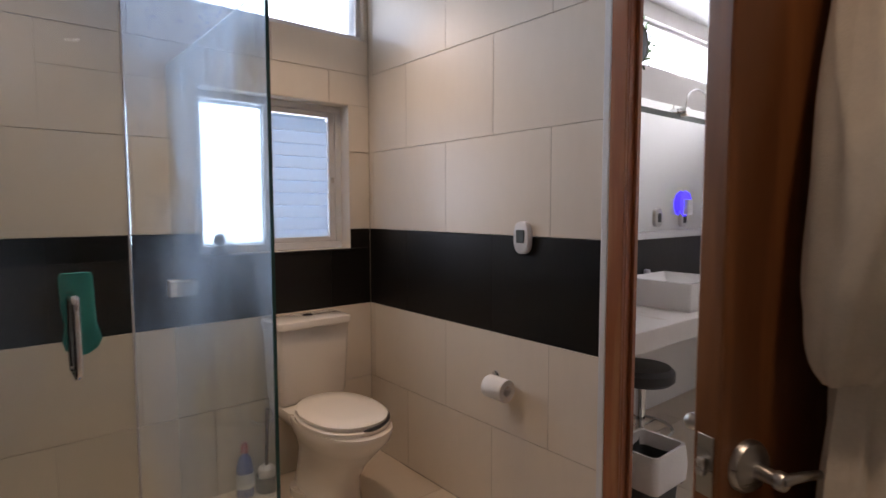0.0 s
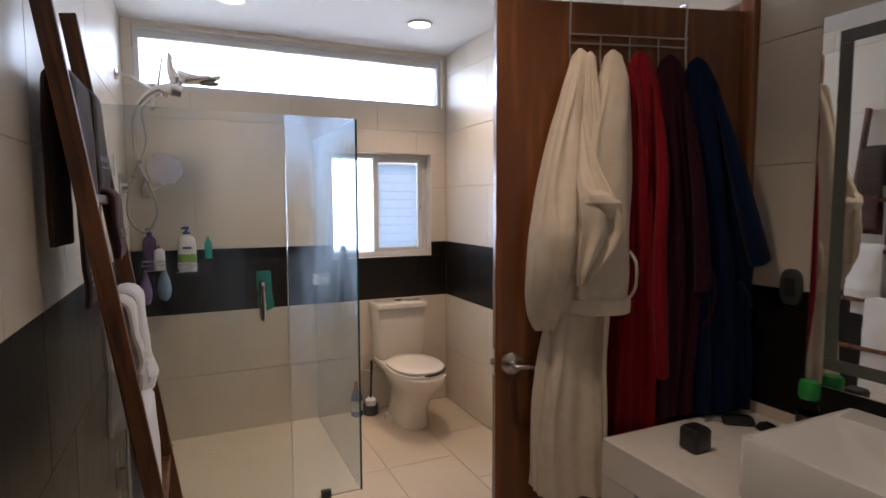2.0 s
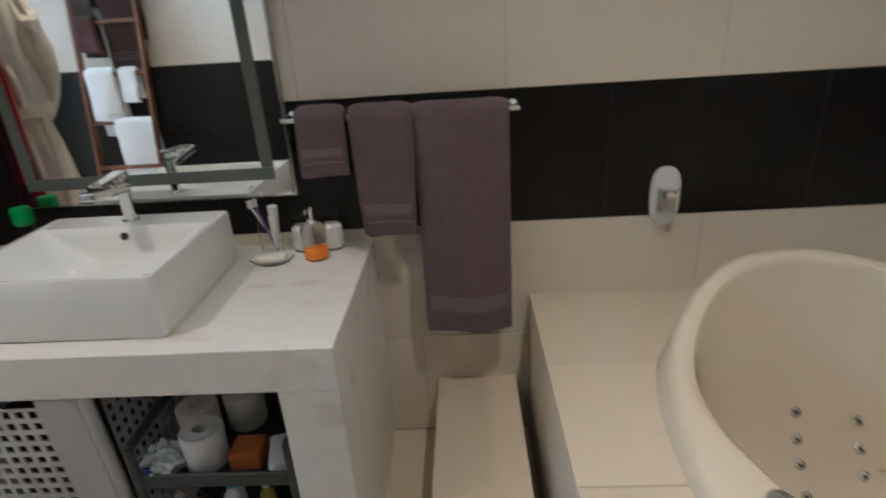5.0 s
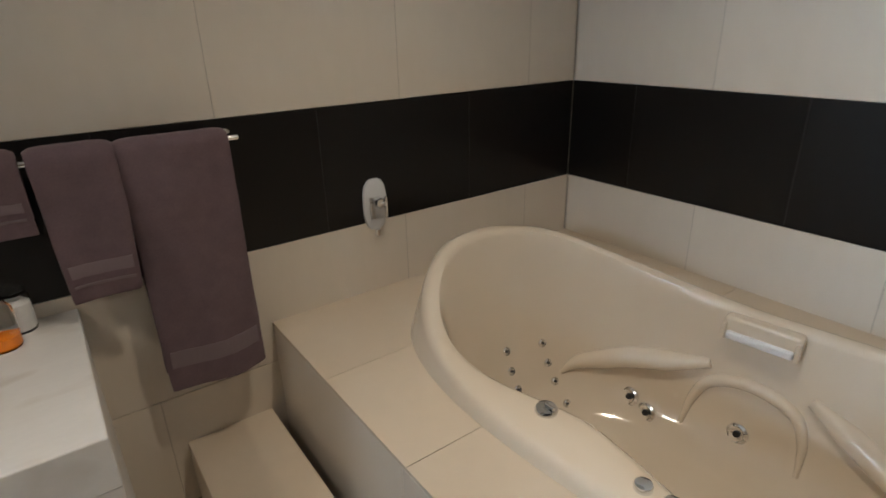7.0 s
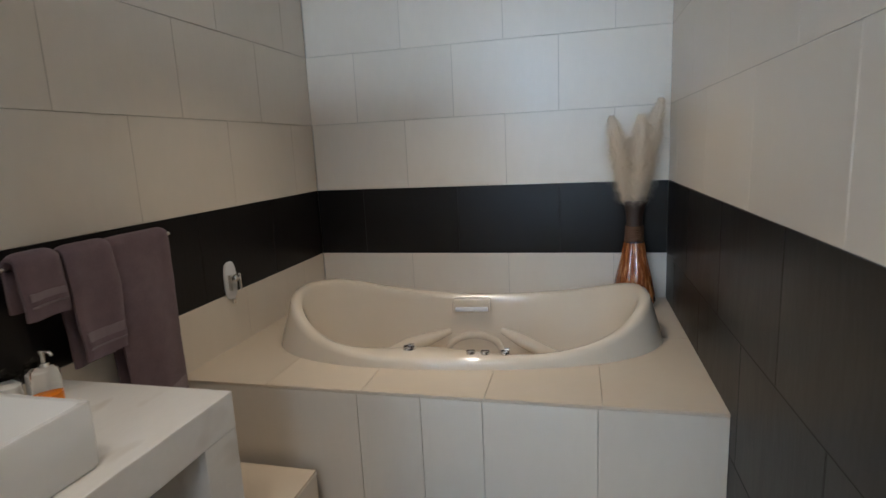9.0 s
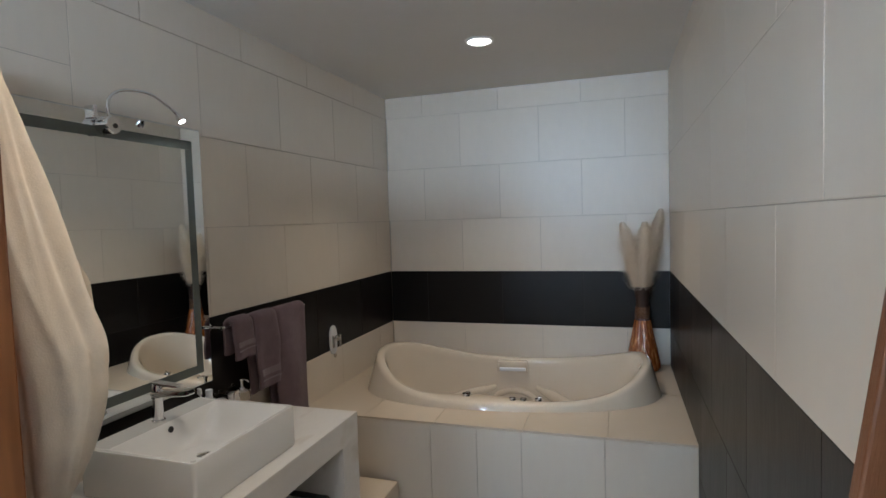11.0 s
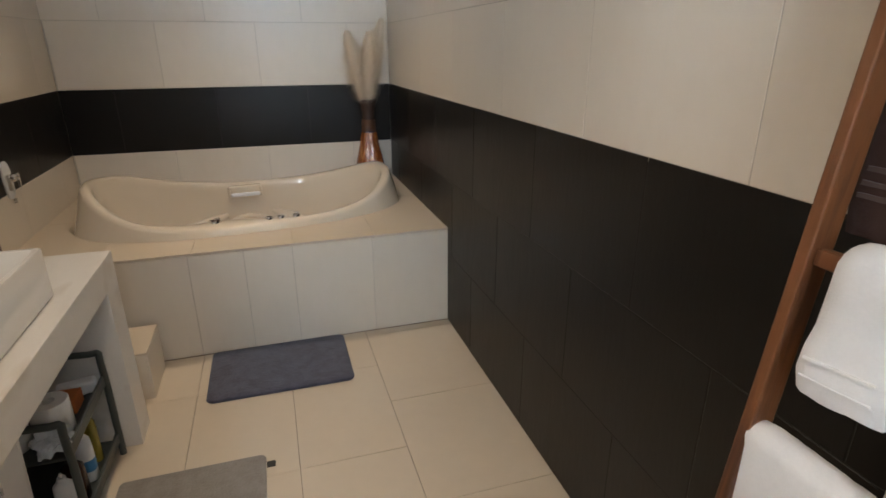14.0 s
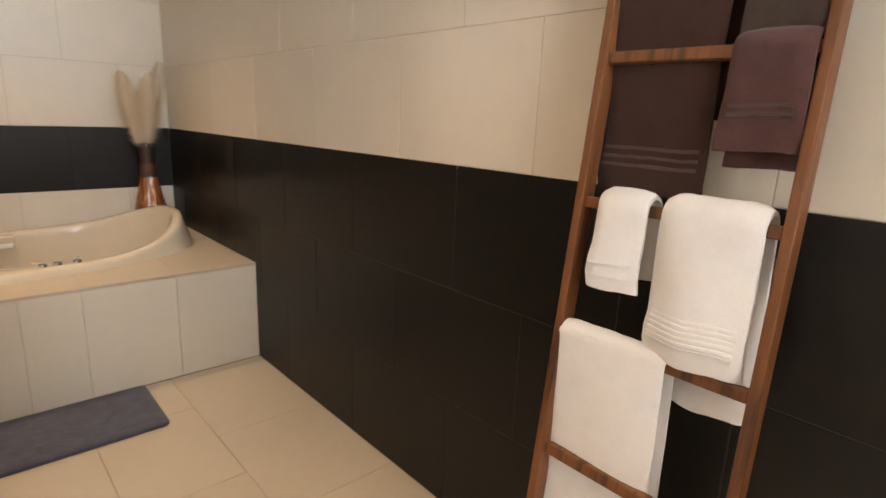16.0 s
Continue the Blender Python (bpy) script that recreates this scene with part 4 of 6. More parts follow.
def plume(px, py, lean_x, lean_y, height, label):
    """A reed plume: a stem with hundreds of fine drooping hairs."""
    t = thing("pampas_plume", label, "dried plant", at(0.185 + px, 0.130 + py, DZ + 0.36), "plumes in the vase")
    def axis(f):
        return Vector((lean_x * f ** 1.5, lean_y * f ** 1.5, height * f))
    part("stem", tube([axis(f) for f in (0, 0.3, 0.6, 0.9, 1.0)], [0.0032, 0.003, 0.0025, 0.0015, 0.0008], 6, steps=3), STEM, t)
    rnd = random.Random(int(height * 1000 + px * 7000))
    def girth(f):
        g = min(1.0, max(0.0, (f - 0.24) / 0.76))
        return 0.012 + 0.074 * g ** 0.4 * (1 - g ** 3.2)
    rings = []
    for k in range(40):
        f = 0.26 + 0.72 * k / 39
        c = axis(f)
        ring = []
        for q in range(20):
            a = 2 * math.pi * q / 20
            w = girth(f) * 0.20 * (1 + 0.5 * noise.noise(Vector((math.cos(a) * 2 + px * 90, math.sin(a) * 2, f * 16))))
            ring.append((max(c.x + w * math.cos(a), 0.010 - 0.185 - px), max(c.y + w * math.sin(a), 0.010 - 0.130 - py), c.z))
        rings.append(ring)
    part("core", loft(rings), PLUME, t, smooth=True)
    bm = bmesh.new()
    for i in range(3600):
        f = 0.26 + 0.74 * rnd.random()
        p0 = axis(f)
        a = rnd.random() * 2 * math.pi
        out = Vector((math.cos(a), math.sin(a), 0))
        g = girth(f) * (0.45 + 0.95 * rnd.random())
        side = out.cross(Vector((0, 0, 1))) * (0.0007 + 0.0009 * rnd.random())
        p0 = p0 + out * g * 0.25
        p1 = p0 + out * g * 0.60 + Vector((0, 0, 0.034))
        p2 = p0 + out * (g * 1.15 + 0.004) + Vector((rnd.uniform(-0.012, 0.012), rnd.uniform(-0.012, 0.012), 0.005 + 0.045 * rnd.random()))
        for q in (p0, p1, p2):
            q.x = max(q.x, 0.008 - 0.185 - px)
            q.y = max(q.y, 0.008 - 0.130 - py)
        v = [bm.verts.new(q) for q in (p0 - side * 0.6, p0 + side * 0.6, p1 + side, p1 - side, p2)]
        bm.faces.new(v[:4])
        bm.faces.new((v[3], v[2], v[4]))
    part("tuft", bm, PLUME, t, "fluffy cream plume")


plume(0.018, 0.010, 0.105, 0.03, 0.61, "fluffy cream dry plume leaning in the bamboo vase")
plume(-0.006, 0.014, -0.012, 0.06, 0.61, "fluffy cream dry plume upright in the bamboo vase")
plume(-0.014, -0.012, -0.110, -0.01, 0.69, "tall fluffy cream dry plume bent towards the wall")

# ---- mats and step ----


def mat_rug(name, x0, x1, y0, y1, h, mat, label, rad=0.03, z=0.001, m=None):
    bm = loft([rrect(x0 + a, x1 - a, y0 + a, y1 - a, z + zz, rad) for a, zz in ((0.002, 0), (0, h * 0.4), (0.003, h * 0.85), (0.012, h), (0.03, h))])
    for v in bm.verts:
        k = noise.noise(Vector((v.co.x * 9, v.co.y * 9, 0)))
        v.co.x += 0.004 * k
        v.co.y += 0.004 * noise.noise(Vector((v.co.y * 9, v.co.x * 9, 5)))
    return tagged(part(name, bm, mat, smooth=True, m=m), label, "bath mat")


mat_rug("bath_mat", 0.595, 1.245, 1.395, 1.825, 0.018, M_BLUE, "slate-blue plush bath mat lying before the tub")
gm = thing("bath_mat", "grey fabric bath mat on the floor before the vanity", "bath mat")
bm = loft([rrect(0.998 + a, 1.495 - a, 2.225 + a, 3.02 - a, zz, 0.02) for a, zz in ((0.002, 0.001), (0, 0.006), (0.003, 0.012), (0.012, 0.014), (0.03, 0.014))])
part("mat_body", bm, M_GREY, gm, smooth=True)
part("tag", box(0.965, 0.996, 2.262, 2.292, 0.001, 0.0035), PLASTIC_K, gm, "small black label")
mat_rug("shower_mat", 0.55, 1.115, 3.97, 4.445, 0.012, M_SKY, "bright blue mat on the floor by the shower door")

step = thing("tub_step", "low cream-tiled step beside the tub deck", "step")
part("body", box(1.468, V, 1.435, 1.690, 0, 0.218), GROUT, step)
part("tile", box(1.460, V - 0.001, 1.428, 1.698, 0.219, 0.229, 0.002), FLOORT, step)
part("tile", box(1.459, 1.467, 1.429, 1.697, 0.001, 0.218, 0.002), CREAM, step)
part("tile", box(1.4675, V - 0.001, 1.691, 1.698, 0.001, 0.218, 0.002), CREAM, step)

# ---- ladder with towels ----
LX0, LX1, LZ1 = 0.325, 0.030, 2.04       # foot and top of the lean


def lx(z):
    return LX0 + (LX1 - LX0) * z / LZ1


lad = thing("towel_ladder", "dark-stained wooden towel ladder leaning on the tiled wall", "ladder")
tilt = Matrix.Rotation(math.atan2(LX0 - LX1, LZ1), 4, "Y")
length = math.hypot(LX0 - LX1, LZ1)
SWAY = 0.022                             # the ladder leans a little along the wall too
for y in (3.526, 3.932):
    part("rail", box(-0.022, 0.022, -0.010, 0.010, 0.010, length, 0.003), LADDERW, lad, m=at(LX0, y, 0) @ Matrix.Rotation(math.atan(SWAY), 4, "X") @ Matrix.Rotation(-math.atan2(LX0 - LX1, LZ1), 4, "Y"))
RUNGS = (0.350, 0.632, 0.908, 1.193, 1.492, 1.775)
for z in RUNGS:
    part("rung", box(-0.013, 0.013, 3.537, 3.921, -0.012, 0.012, 0.003), LADDERW, lad, m=at(lx(z), -SWAY * z, z) @ Matrix.Rotation(-math.atan2(LX0 - LX1, LZ1), 4, "Y"))
GL = "towels on the ladder"


def on_rung(k, y, dx=0.0):
    return at(lx(RUNGS[k]) + dx, y, RUNGS[k], FACE_E)


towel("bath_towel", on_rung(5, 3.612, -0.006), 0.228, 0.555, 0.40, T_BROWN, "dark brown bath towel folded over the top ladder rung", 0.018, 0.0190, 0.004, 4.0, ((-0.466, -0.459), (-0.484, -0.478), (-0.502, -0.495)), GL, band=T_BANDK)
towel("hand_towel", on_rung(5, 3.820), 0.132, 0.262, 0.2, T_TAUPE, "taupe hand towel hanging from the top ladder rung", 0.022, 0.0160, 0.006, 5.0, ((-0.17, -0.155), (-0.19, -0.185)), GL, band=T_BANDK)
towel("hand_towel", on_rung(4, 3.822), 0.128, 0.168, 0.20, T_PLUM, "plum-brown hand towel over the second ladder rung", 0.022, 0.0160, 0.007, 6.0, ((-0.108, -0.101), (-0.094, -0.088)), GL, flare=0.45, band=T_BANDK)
towel("face_towel", on_rung(3, 3.610), 0.108, 0.168, 0.15, T_WHITE, "small white face towel folded over a ladder rung", 0.026, 0.0160, 0.007, 7.0, ((-0.140, -0.137), (-0.112, -0.109)), GL, puff=0.012)
towel("hand_towel", on_rung(3, 3.785), 0.180, 0.272, 0.38, T_WHITE, "white hand towel with ribbed border over a ladder rung", 0.030, 0.0160, 0.011, 8.0, ((-0.232, -0.228), (-0.222, -0.218), (-0.212, -0.208), (-0.202, -0.198), (-0.192, -0.188), (-0.182, -0.178)), GL, flare=0.15, puff=0.013)
towel("bath_towel", on_rung(2, 3.632, -0.002), 0.245, 0.66, 0.55, T_WHITE, "large white bath towel hanging over the lower ladder rungs", 0.014, 0.0150, 0.006, 9.0, (), GL, flare=0.1)

# ---- toilet ----
wc = thing("toilet", "bone-white two-piece toilet with closed lid standing by the wall", "toilet")
WX = 1.645
part("tank", loft([rrect(WX - w, WX + w, 5.445 + d, 5.635, z, 0.025) for z, w, d in ((0.40, 0.160, 0.03), (0.43, 0.167, 0.015), (0.60, 0.174, 0.005), (0.752, 0.181, 0.0), (0.757, 0.179, 0.003))]), BONE, wc, smooth=True)
lid = part("tank_lid", loft([rrect(WX - 0.189 + a, WX + 0.189 - a, 5.432 + a, 5.640 - a, z, 0.025) for a, z in ((0.004, 0.758), (0, 0.762), (0, 0.786), (0.004, 0.793), (0.02, 0.797))]), BONE, wc, smooth=True)
part("flush_button", lathe([(0.026, 0), (0.026, 0.004), (0.020, 0.007), (0.004, 0.007)], 24, at(WX, 5.53, 0.797)), CHROME, lid, "chrome flush button", smooth=True)
bowl = []
for z, a, b, cy in ((0.0, 0.115, 0.215, 5.365), (0.015, 0.120, 0.222, 5.362), (0.06, 0.112, 0.215, 5.36), (0.14, 0.104, 0.215, 5.345), (0.22, 0.116, 0.240, 5.31), (0.29, 0.150, 0.270, 5.27), (0.345, 0.176, 0.293, 5.24), (0.378, 0.182, 0.300, 5.235), (0.390, 0.180, 0.298, 5.235)):
    bowl.append(oval(WX, cy, z, a, b, 48, 2.25))
part("bowl", loft(bowl), BONE, wc, smooth=True)
part("shelf", loft([rrect(WX - 0.17 - k, WX + 0.17 + k, 5.36, 5.63, z, 0.04) for z, k in ((0.30, -0.05), (0.35, -0.01), (0.385, 0.0), (0.398, -0.004))]), BONE, wc, smooth=True)
part("seat", loft([oval(WX, 5.215, z, a, b, 48, 2.2) for z, a, b in ((0.391, 0.178, 0.238), (0.393, 0.184, 0.245), (0.408, 0.185, 0.246), (0.412, 0.178, 0.238))]), BONE, wc, smooth=True)
part("lid", loft([oval(WX, 5.220, z, a, b, 48, 2.2) for z, a, b in ((0.416, 0.170, 0.236), (0.419, 0.176, 0.242), (0.430, 0.175, 0.241), (0.436, 0.160, 0.225), (0.438, 0.10, 0.15))]), BONE, wc, smooth=True)
# black tube laid in the seam paints the shade between seat and lid
part("seat_gap", tube([(WX + 0.1835 * math.cos(radians(a)), 5.217 + 0.2435 * math.sin(radians(a)), 0.4135) for a in range(-100, -9, 10)], [0.003] + [0.0085] * 7 + [0.006, 0.003], 8), PLASTIC_K, wc, "black tube painted as the shaded gap between seat and lid")
for sx in (-1, 1):
    part("bolt_cap", lathe([(0.014, 0), (0.013, 0.008), (0.004, 0.013)], 16, at(WX + sx * 0.128, 5.42, 0.030)), BONE, wc, smooth=True)
    part("foot", loft([oval(WX + sx * 0.105, 5.42, z, 0.042, 0.075, 24) for z in (0.0, 0.024, 0.030)]), BONE, wc, smooth=True)
part("hose", tube([(WX - 0.13, 5.55, 0.40), (WX - 0.16, 5.58, 0.32), (WX - 0.21, 5.60, 0.30), (WX - 0.24, 5.635, 0.31)], 0.006, 8), BRUSHED, wc, smooth=True)

br = thing("toilet_brush", "black toilet brush standing in its dark holder", "toilet brush", at(1.44, 5.555, 0))
part("holder", lathe([(0.048, 0), (0.052, 0.005), (0.052, 0.07), (0.047, 0.072), (0.045, 0.03)], 28), PLASTIC_G, br, smooth=True)
part("brush_head", lathe([(0.02, 0.05), (0.036, 0.06), (0.038, 0.105), (0.02, 0.12)], 20), T_WHITE, br, smooth=True)
part("handle", tube([(0, 0, 0.11), (0.006, 0.002, 0.25), (0.012, 0.004, 0.38)], [0.008, 0.007, 0.010], 10), PLASTIC_K, br, smooth=True)
BLUEP = material("blue_plastic", (0.02, 0.07, 0.30), 0.25)
bb = thing("cleaner_bottle", "blue cleaner bottle on the floor beside the toilet", "bottle", at(1.345, 5.57, 0))
part("body", lathe([(0.036, 0), (0.038, 0.006), (0.038, 0.12), (0.030, 0.17), (0.014, 0.19), (0.014, 0.20)], 24), BLUEP, bb, smooth=True)
part("label", lathe([(0.0386, 0.04), (0.0386, 0.11)], 24, cap=False), PLASTIC_W, bb, smooth=True)
part("cap", lathe([(0.016, 0.20), (0.016, 0.225), (0.010, 0.245)], 20), material("red_cap", (0.45, 0.03, 0.03), 0.3), bb, smooth=True)

ph = thing("paper_holder", "white toilet paper roll on a wall peg", "paper holder")
part("peg", tube([(V, 4.685, 0.620), (V - 0.055, 4.685, 0.620), (V - 0.062, 4.67, 0.614), (V - 0.062, 4.565, 0.614)], 0.007, 10, steps=4), CHROME, ph, smooth=True)
part("rose", lathe([(0.024, 0), (0.022, 0.008), (0.010, 0.012)], 20, at(V, 4.685, 0.620, Matrix.Rotation(radians(-90), 4, "Y"))), CHROME, ph, smooth=True)
rl = thing("toilet_roll", "white toilet paper roll hanging on the wall peg", "toilet paper")
part("paper", lathe([(0.020, 0), (0.043, 0), (0.045, 0.004), (0.045, 0.098), (0.043, 0.102), (0.020, 0.102), (0.020, 0)], 32, at(V - 0.062, 4.668, 0.598, TURN_X), cap=False), PAPER, rl, smooth=True)

sn = thing("wall_switch", "white oval wall control with grey window", "switch")
part("case", loft([[(V - d, 4.540 + y * s, 1.195 + z * s) for y, z, _ in oval(0, 0, 0, 0.040, 0.062, 32, 2.6)] for d, s in ((0.0, 1.0), (0.018, 1.0), (0.024, 0.88))]), PLASTIC_W, sn, smooth=True)
part("window", box(V - 0.027, V - 0.023, 4.520, 4.560, 1.175, 1.225, 0.003), PLASTIC_G, sn)

# ---- shower ----
tagged(part("shower_floor", box(0.001, 1.082, 4.590, W - 0.001, 0.0005, 0.0055, 0.001, 1), SHOWERF), "plain beige shower floor slab", "floor", kind="structure")
dr = thing("floor_drain", "small square steel floor drain in the shower", "drain", at(0.13, 5.545, 0.0056))
part("frame", loft([rrect(-0.055 + a, 0.055 - a, -0.055 + a, 0.055 - a, z, 0.004) for a, z in ((0, 0), (0, 0.002), (0.008, 0.002), (0.010, 0.0008))]), BRUSHED, dr)
for k in range(5):
    part("slot", box(-0.036, 0.036, -0.034 + k * 0.017 - 0.003, -0.034 + k * 0.017 + 0.003, 0.0016, 0.0024), PLASTIC_K, dr)
sg = thing("shower_screen", "frameless shower screen of glass with water marks and painted window haze", "shower screen")
GZ = 1.893
pn = part("glass_door", box(0.012, 0.742, 4.577, 4.585, 0.012, GZ, 0.001, 1), SHOWERGLASS, sg)
pf = part("fixed_panel", box(0.747, 1.084, 4.577, 4.585, 0.003, GZ, 0.001, 1), MARKEDHAZEGLASS, sg)
pr = part("return_panel", box(1.084, 1.092, 4.577, W - 0.003, 0.003, GZ, 0.001, 1), MARKEDHAZEGLASS, sg)
for g_ in (pn, pf, pr):
    g_.visible_shadow = False
part("panel_edge", box(1.083, 1.093, 4.5755, 4.5768, 0.003, GZ), GLASSEDGE, sg, "dark green polished glass edge")
part("panel_edge", box(0.7425, 0.7465, 4.578, 4.584, 0.012, GZ), ALU, sg, "pale door seal")
part("panel_edge", box(0.747, 1.084, 4.578, 4.584, GZ + 0.0005, GZ + 0.0020), ALU, sg)
part("panel_edge", box(1.0845, 1.0915, 4.586, W - 0.004, GZ + 0.0005, GZ + 0.0020), ALU, sg)
hn = part("pull_handle", tube([(0.628, 4.575, 0.940), (0.628, 4.540, 0.940), (0.628, 4.530, 0.965), (0.628, 4.530, 1.10), (0.628, 4.540, 1.11), (0.628, 4.575, 1.11)], 0.0085, 12, steps=4), CHROME, sg, smooth=True)
part("pull_handle", tube([(0.628, 4.587, 0.940), (0.628, 4.622, 0.940), (0.628, 4.632, 0.965), (0.628, 4.632, 1.10), (0.628, 4.622, 1.11), (0.628, 4.587, 1.11)], 0.0085, 12, steps=4), CHROME, sg, smooth=True)
part("floor_clamp", box(0.88, 0.93, 4.566, 4.596, 0.0, 0.040, 0.003), PLASTIC_K, sg)
for z in (0.25, 1.6):
    part("wall_hinge", box(0.0, 0.055, 4.565, 4.597, z, z + 0.09, 0.003), CHROME, sg)

TEAL = material("teal_net", (0.02, 0.33, 0.30), 0.8, var=0.15, bump=0.5)
tl = thing("bath_glove", "teal bath glove hanging behind the shower door handle", "bath glove")
part("cloth", loft([oval(0.642 + dx, 4.645, z, a, 0.010, 20, 2.6) for z, a, dx in ((1.160, 0.030, 0), (1.150, 0.034, 0), (1.08, 0.034, 0.002), (1.04, 0.032, 0.006), (1.00, 0.040, 0.008), (0.980, 0.032, 0.006), (0.968, 0.016, 0.004))]), TEAL, tl, smooth=True)
part("loop", tube([(0.628, 4.645, 1.16), (0.632, 4.636, 1.12), (0.640, 4.645, 1.16)], 0.002, 6), TEAL, tl)

sh = thing("shower_set", "chrome shower head and hand shower on a curved arm", "shower")
SY = 5.30
part("rose", lathe([(0.03, 0), (0.028, 0.008), (0.012, 0.014)], 24, at(0.0, SY, 2.165, TURN_Y)), CHROME, sh, smooth=True)
part("arm", tube([(0.0, SY, 2.165), (0.06, SY, 2.160), (0.11, SY, 2.130), (0.16, SY, 2.095), (0.20, SY, 2.075)], 0.011, 12), CHROME, sh, smooth=True)
part("diverter", lathe([(0.018, 0), (0.026, 0.01), (0.026, 0.05), (0.015, 0.06)], 20, at(0.215, SY, 2.06, Matrix.Rotation(radians(25), 4, "Y"))), CHROME, sh, smooth=True)
part("bracket", tube([(0.255, SY, 2.30), (0.265, SY, 2.262), (0.272, SY, 2.215), (0.290, SY, 2.165), (0.285, SY, 2.120)], [0.006, 0.020, 0.030, 0.042, 0.024], 18), CHROME, sh, smooth=True)
part("head", loft([[(x, SY + r * math.sin(q), z + r * k * math.cos(q)) for q in [2 * math.pi * i / 24 for i in range(24)]] for x, z, r, k in ((0.275, 2.185, 0.020, 1.0), (0.300, 2.180, 0.036, 1.0), (0.335, 2.172, 0.040, 0.85), (0.385, 2.168, 0.050, 0.52), (0.435, 2.172, 0.058, 0.38), (0.480, 2.182, 0.056, 0.34), (0.510, 2.190, 0.040, 0.34), (0.518, 2.192, 0.020, 0.3))]), CHROME, sh, smooth=True)
part("spray_face", loft([oval(0.450, SY, z, 0.055, 0.050, 28) for z in (2.147, 2.156)]), PLASTIC_G, sh)
part("hand_shower", tube([(0.10, SY - 0.03, 2.005), (0.15, SY - 0.03, 2.065), (0.21, SY - 0.03, 2.095), (0.265, SY - 0.03, 2.100), (0.315, SY - 0.03, 2.088)], [0.013, 0.017, 0.022, 0.036, 0.034], 18), CHROME, sh, smooth=True)
part("lever", tube([(0.225, SY - 0.01, 2.27), (0.205, SY - 0.01, 2.15), (0.180, SY - 0.01, 2.02), (0.165, SY - 0.01, 1.985)], [0.005, 0.007, 0.007, 0.010], 10), CHROME, sh, smooth=True)
part("hose", tube([(0.10, SY - 0.02, 2.005), (0.075, SY - 0.02, 1.90), (0.085, SY - 0.03, 1.72), (0.15, SY - 0.03, 1.55), (0.17, SY - 0.02, 1.42), (0.10, SY, 1.33), (0.03, SY, 1.42), (0.05, SY, 1.60), (0.13, SY, 1.80), (0.12, SY, 1.98), (0.17, SY, 2.05)], 0.0075, 10), BRUSHED, sh, smooth=True)
vp = thing("shower_valve", "square steel shower valve plate on the tiled wall", "shower valve")
part("plate", box(0.0, 0.008, 5.22, 5.36, 1.50, 1.64, 0.003), BRUSHED, vp)
part("knob", lathe([(0.03, 0), (0.028, 0.03), (0.02, 0.036)], 24, at(0.008, 5.29, 1.57, TURN_Y)), CHROME, vp, smooth=True)

rm = thing("shaving_mirror", "round chrome shaving mirror on a swing arm", "mirror")
mq = at(0.205, 5.56, 1.69, Matrix.Rotation(radians(18), 4, "Z") @ TURN_X)
part("rim", lathe([(0.088, -0.006), (0.094, -0.006), (0.097, 0.0), (0.094, 0.006), (0.088, 0.006)], 40, mq), CHROME, rm, smooth=True)
part("mirror_face", lathe([(0.089, -0.003), (0.089, 0.003)], 40, mq), MIRROR, rm)
part("arm", tube([(0.205, 5.57, 1.60), (0.16, 5.60, 1.575), (0.10, 5.60, 1.555), (0.10, W, 1.555)], 0.006, 10, steps=3), CHROME, rm, smooth=True)
part("arm", tube([(0.12, 5.565, 1.69), (0.10, 5.59, 1.63), (0.10, 5.60, 1.555)], 0.005, 10, steps=3), CHROME, rm, smooth=True)
part("wall_plate", box(0.075, 0.125, W - 0.012, W, 1.52, 1.59, 0.004), CHROME, rm)

GREENP = material("green_label", (0.20, 0.42, 0.06), 0.4, var=0.2)
PURPLE = material("lilac_net", (0.30, 0.20, 0.42), 0.8, var=0.15, bump=0.5)
SOFTBLUE = material("pale_blue_net", (0.22, 0.33, 0.46), 0.8, var=0.15, bump=0.5)
PUMPB = material("dark_blue_pump", (0.03, 0.05, 0.22), 0.3)


def shelf(x, w, z, label):
    s = thing("shower_shelf", label, "shelf")
    part("plate", box(x - w / 2, x + w / 2, W - 0.09, W, z - 0.004, z, 0.001), CHROME, s)
    for yy, zz in ((W - 0.088, z + 0.03), (W - 0.088, z + 0.055)):
        part("guard", tube([(x - w / 2, W, zz), (x - w / 2, yy, zz), (x + w / 2, yy, zz), (x + w / 2, W, zz)], 0.0025, 6, steps=1), CHROME, s)
    return s


def pump_bottle(x, y, z, r, h, mat, label, capmat, pump=True, flat=0.62, labelmat=None):
    b = thing("shampoo_bottle" if pump else "bottle", label, "bottle", at(x, y, z))
    part("body", loft([oval(0, 0, zz * h, r * k, r * k * flat, 28, 2.6) for zz, k in ((0, 0.94), (0.02, 1.0), (0.62, 1.0), (0.86, 0.92), (0.94, 0.6), (0.97, 0.35), (1.0, 0.33))]), mat, b, smooth=True)
    part("cap", lathe([(r * 0.42, h), (r * 0.42, h * 1.06), (r * 0.16, h * 1.07), (r * 0.16, h * 1.16)], 20), capmat, b, smooth=True)
    if pump:
        part("pump", tube([(r * 0.3, 0, h * 1.165), (0, 0, h * 1.175), (-r * 0.55, 0, h * 1.15)], r * 0.15, 8, steps=2), capmat, b)
    if labelmat:
        part("label", loft([oval(0, 0, zz * h, r * 1.008, r * flat * 1.015, 28, 2.6) for zz in (0.22, 0.46)], cap=False), labelmat, b)
        part("print_bar", box(-r * 0.5, r * 0.5, -r * flat * 1.03, -r * flat * 1.0, h * 0.60, h * 0.66), PUMPB, b, "dark print bar")
    return b


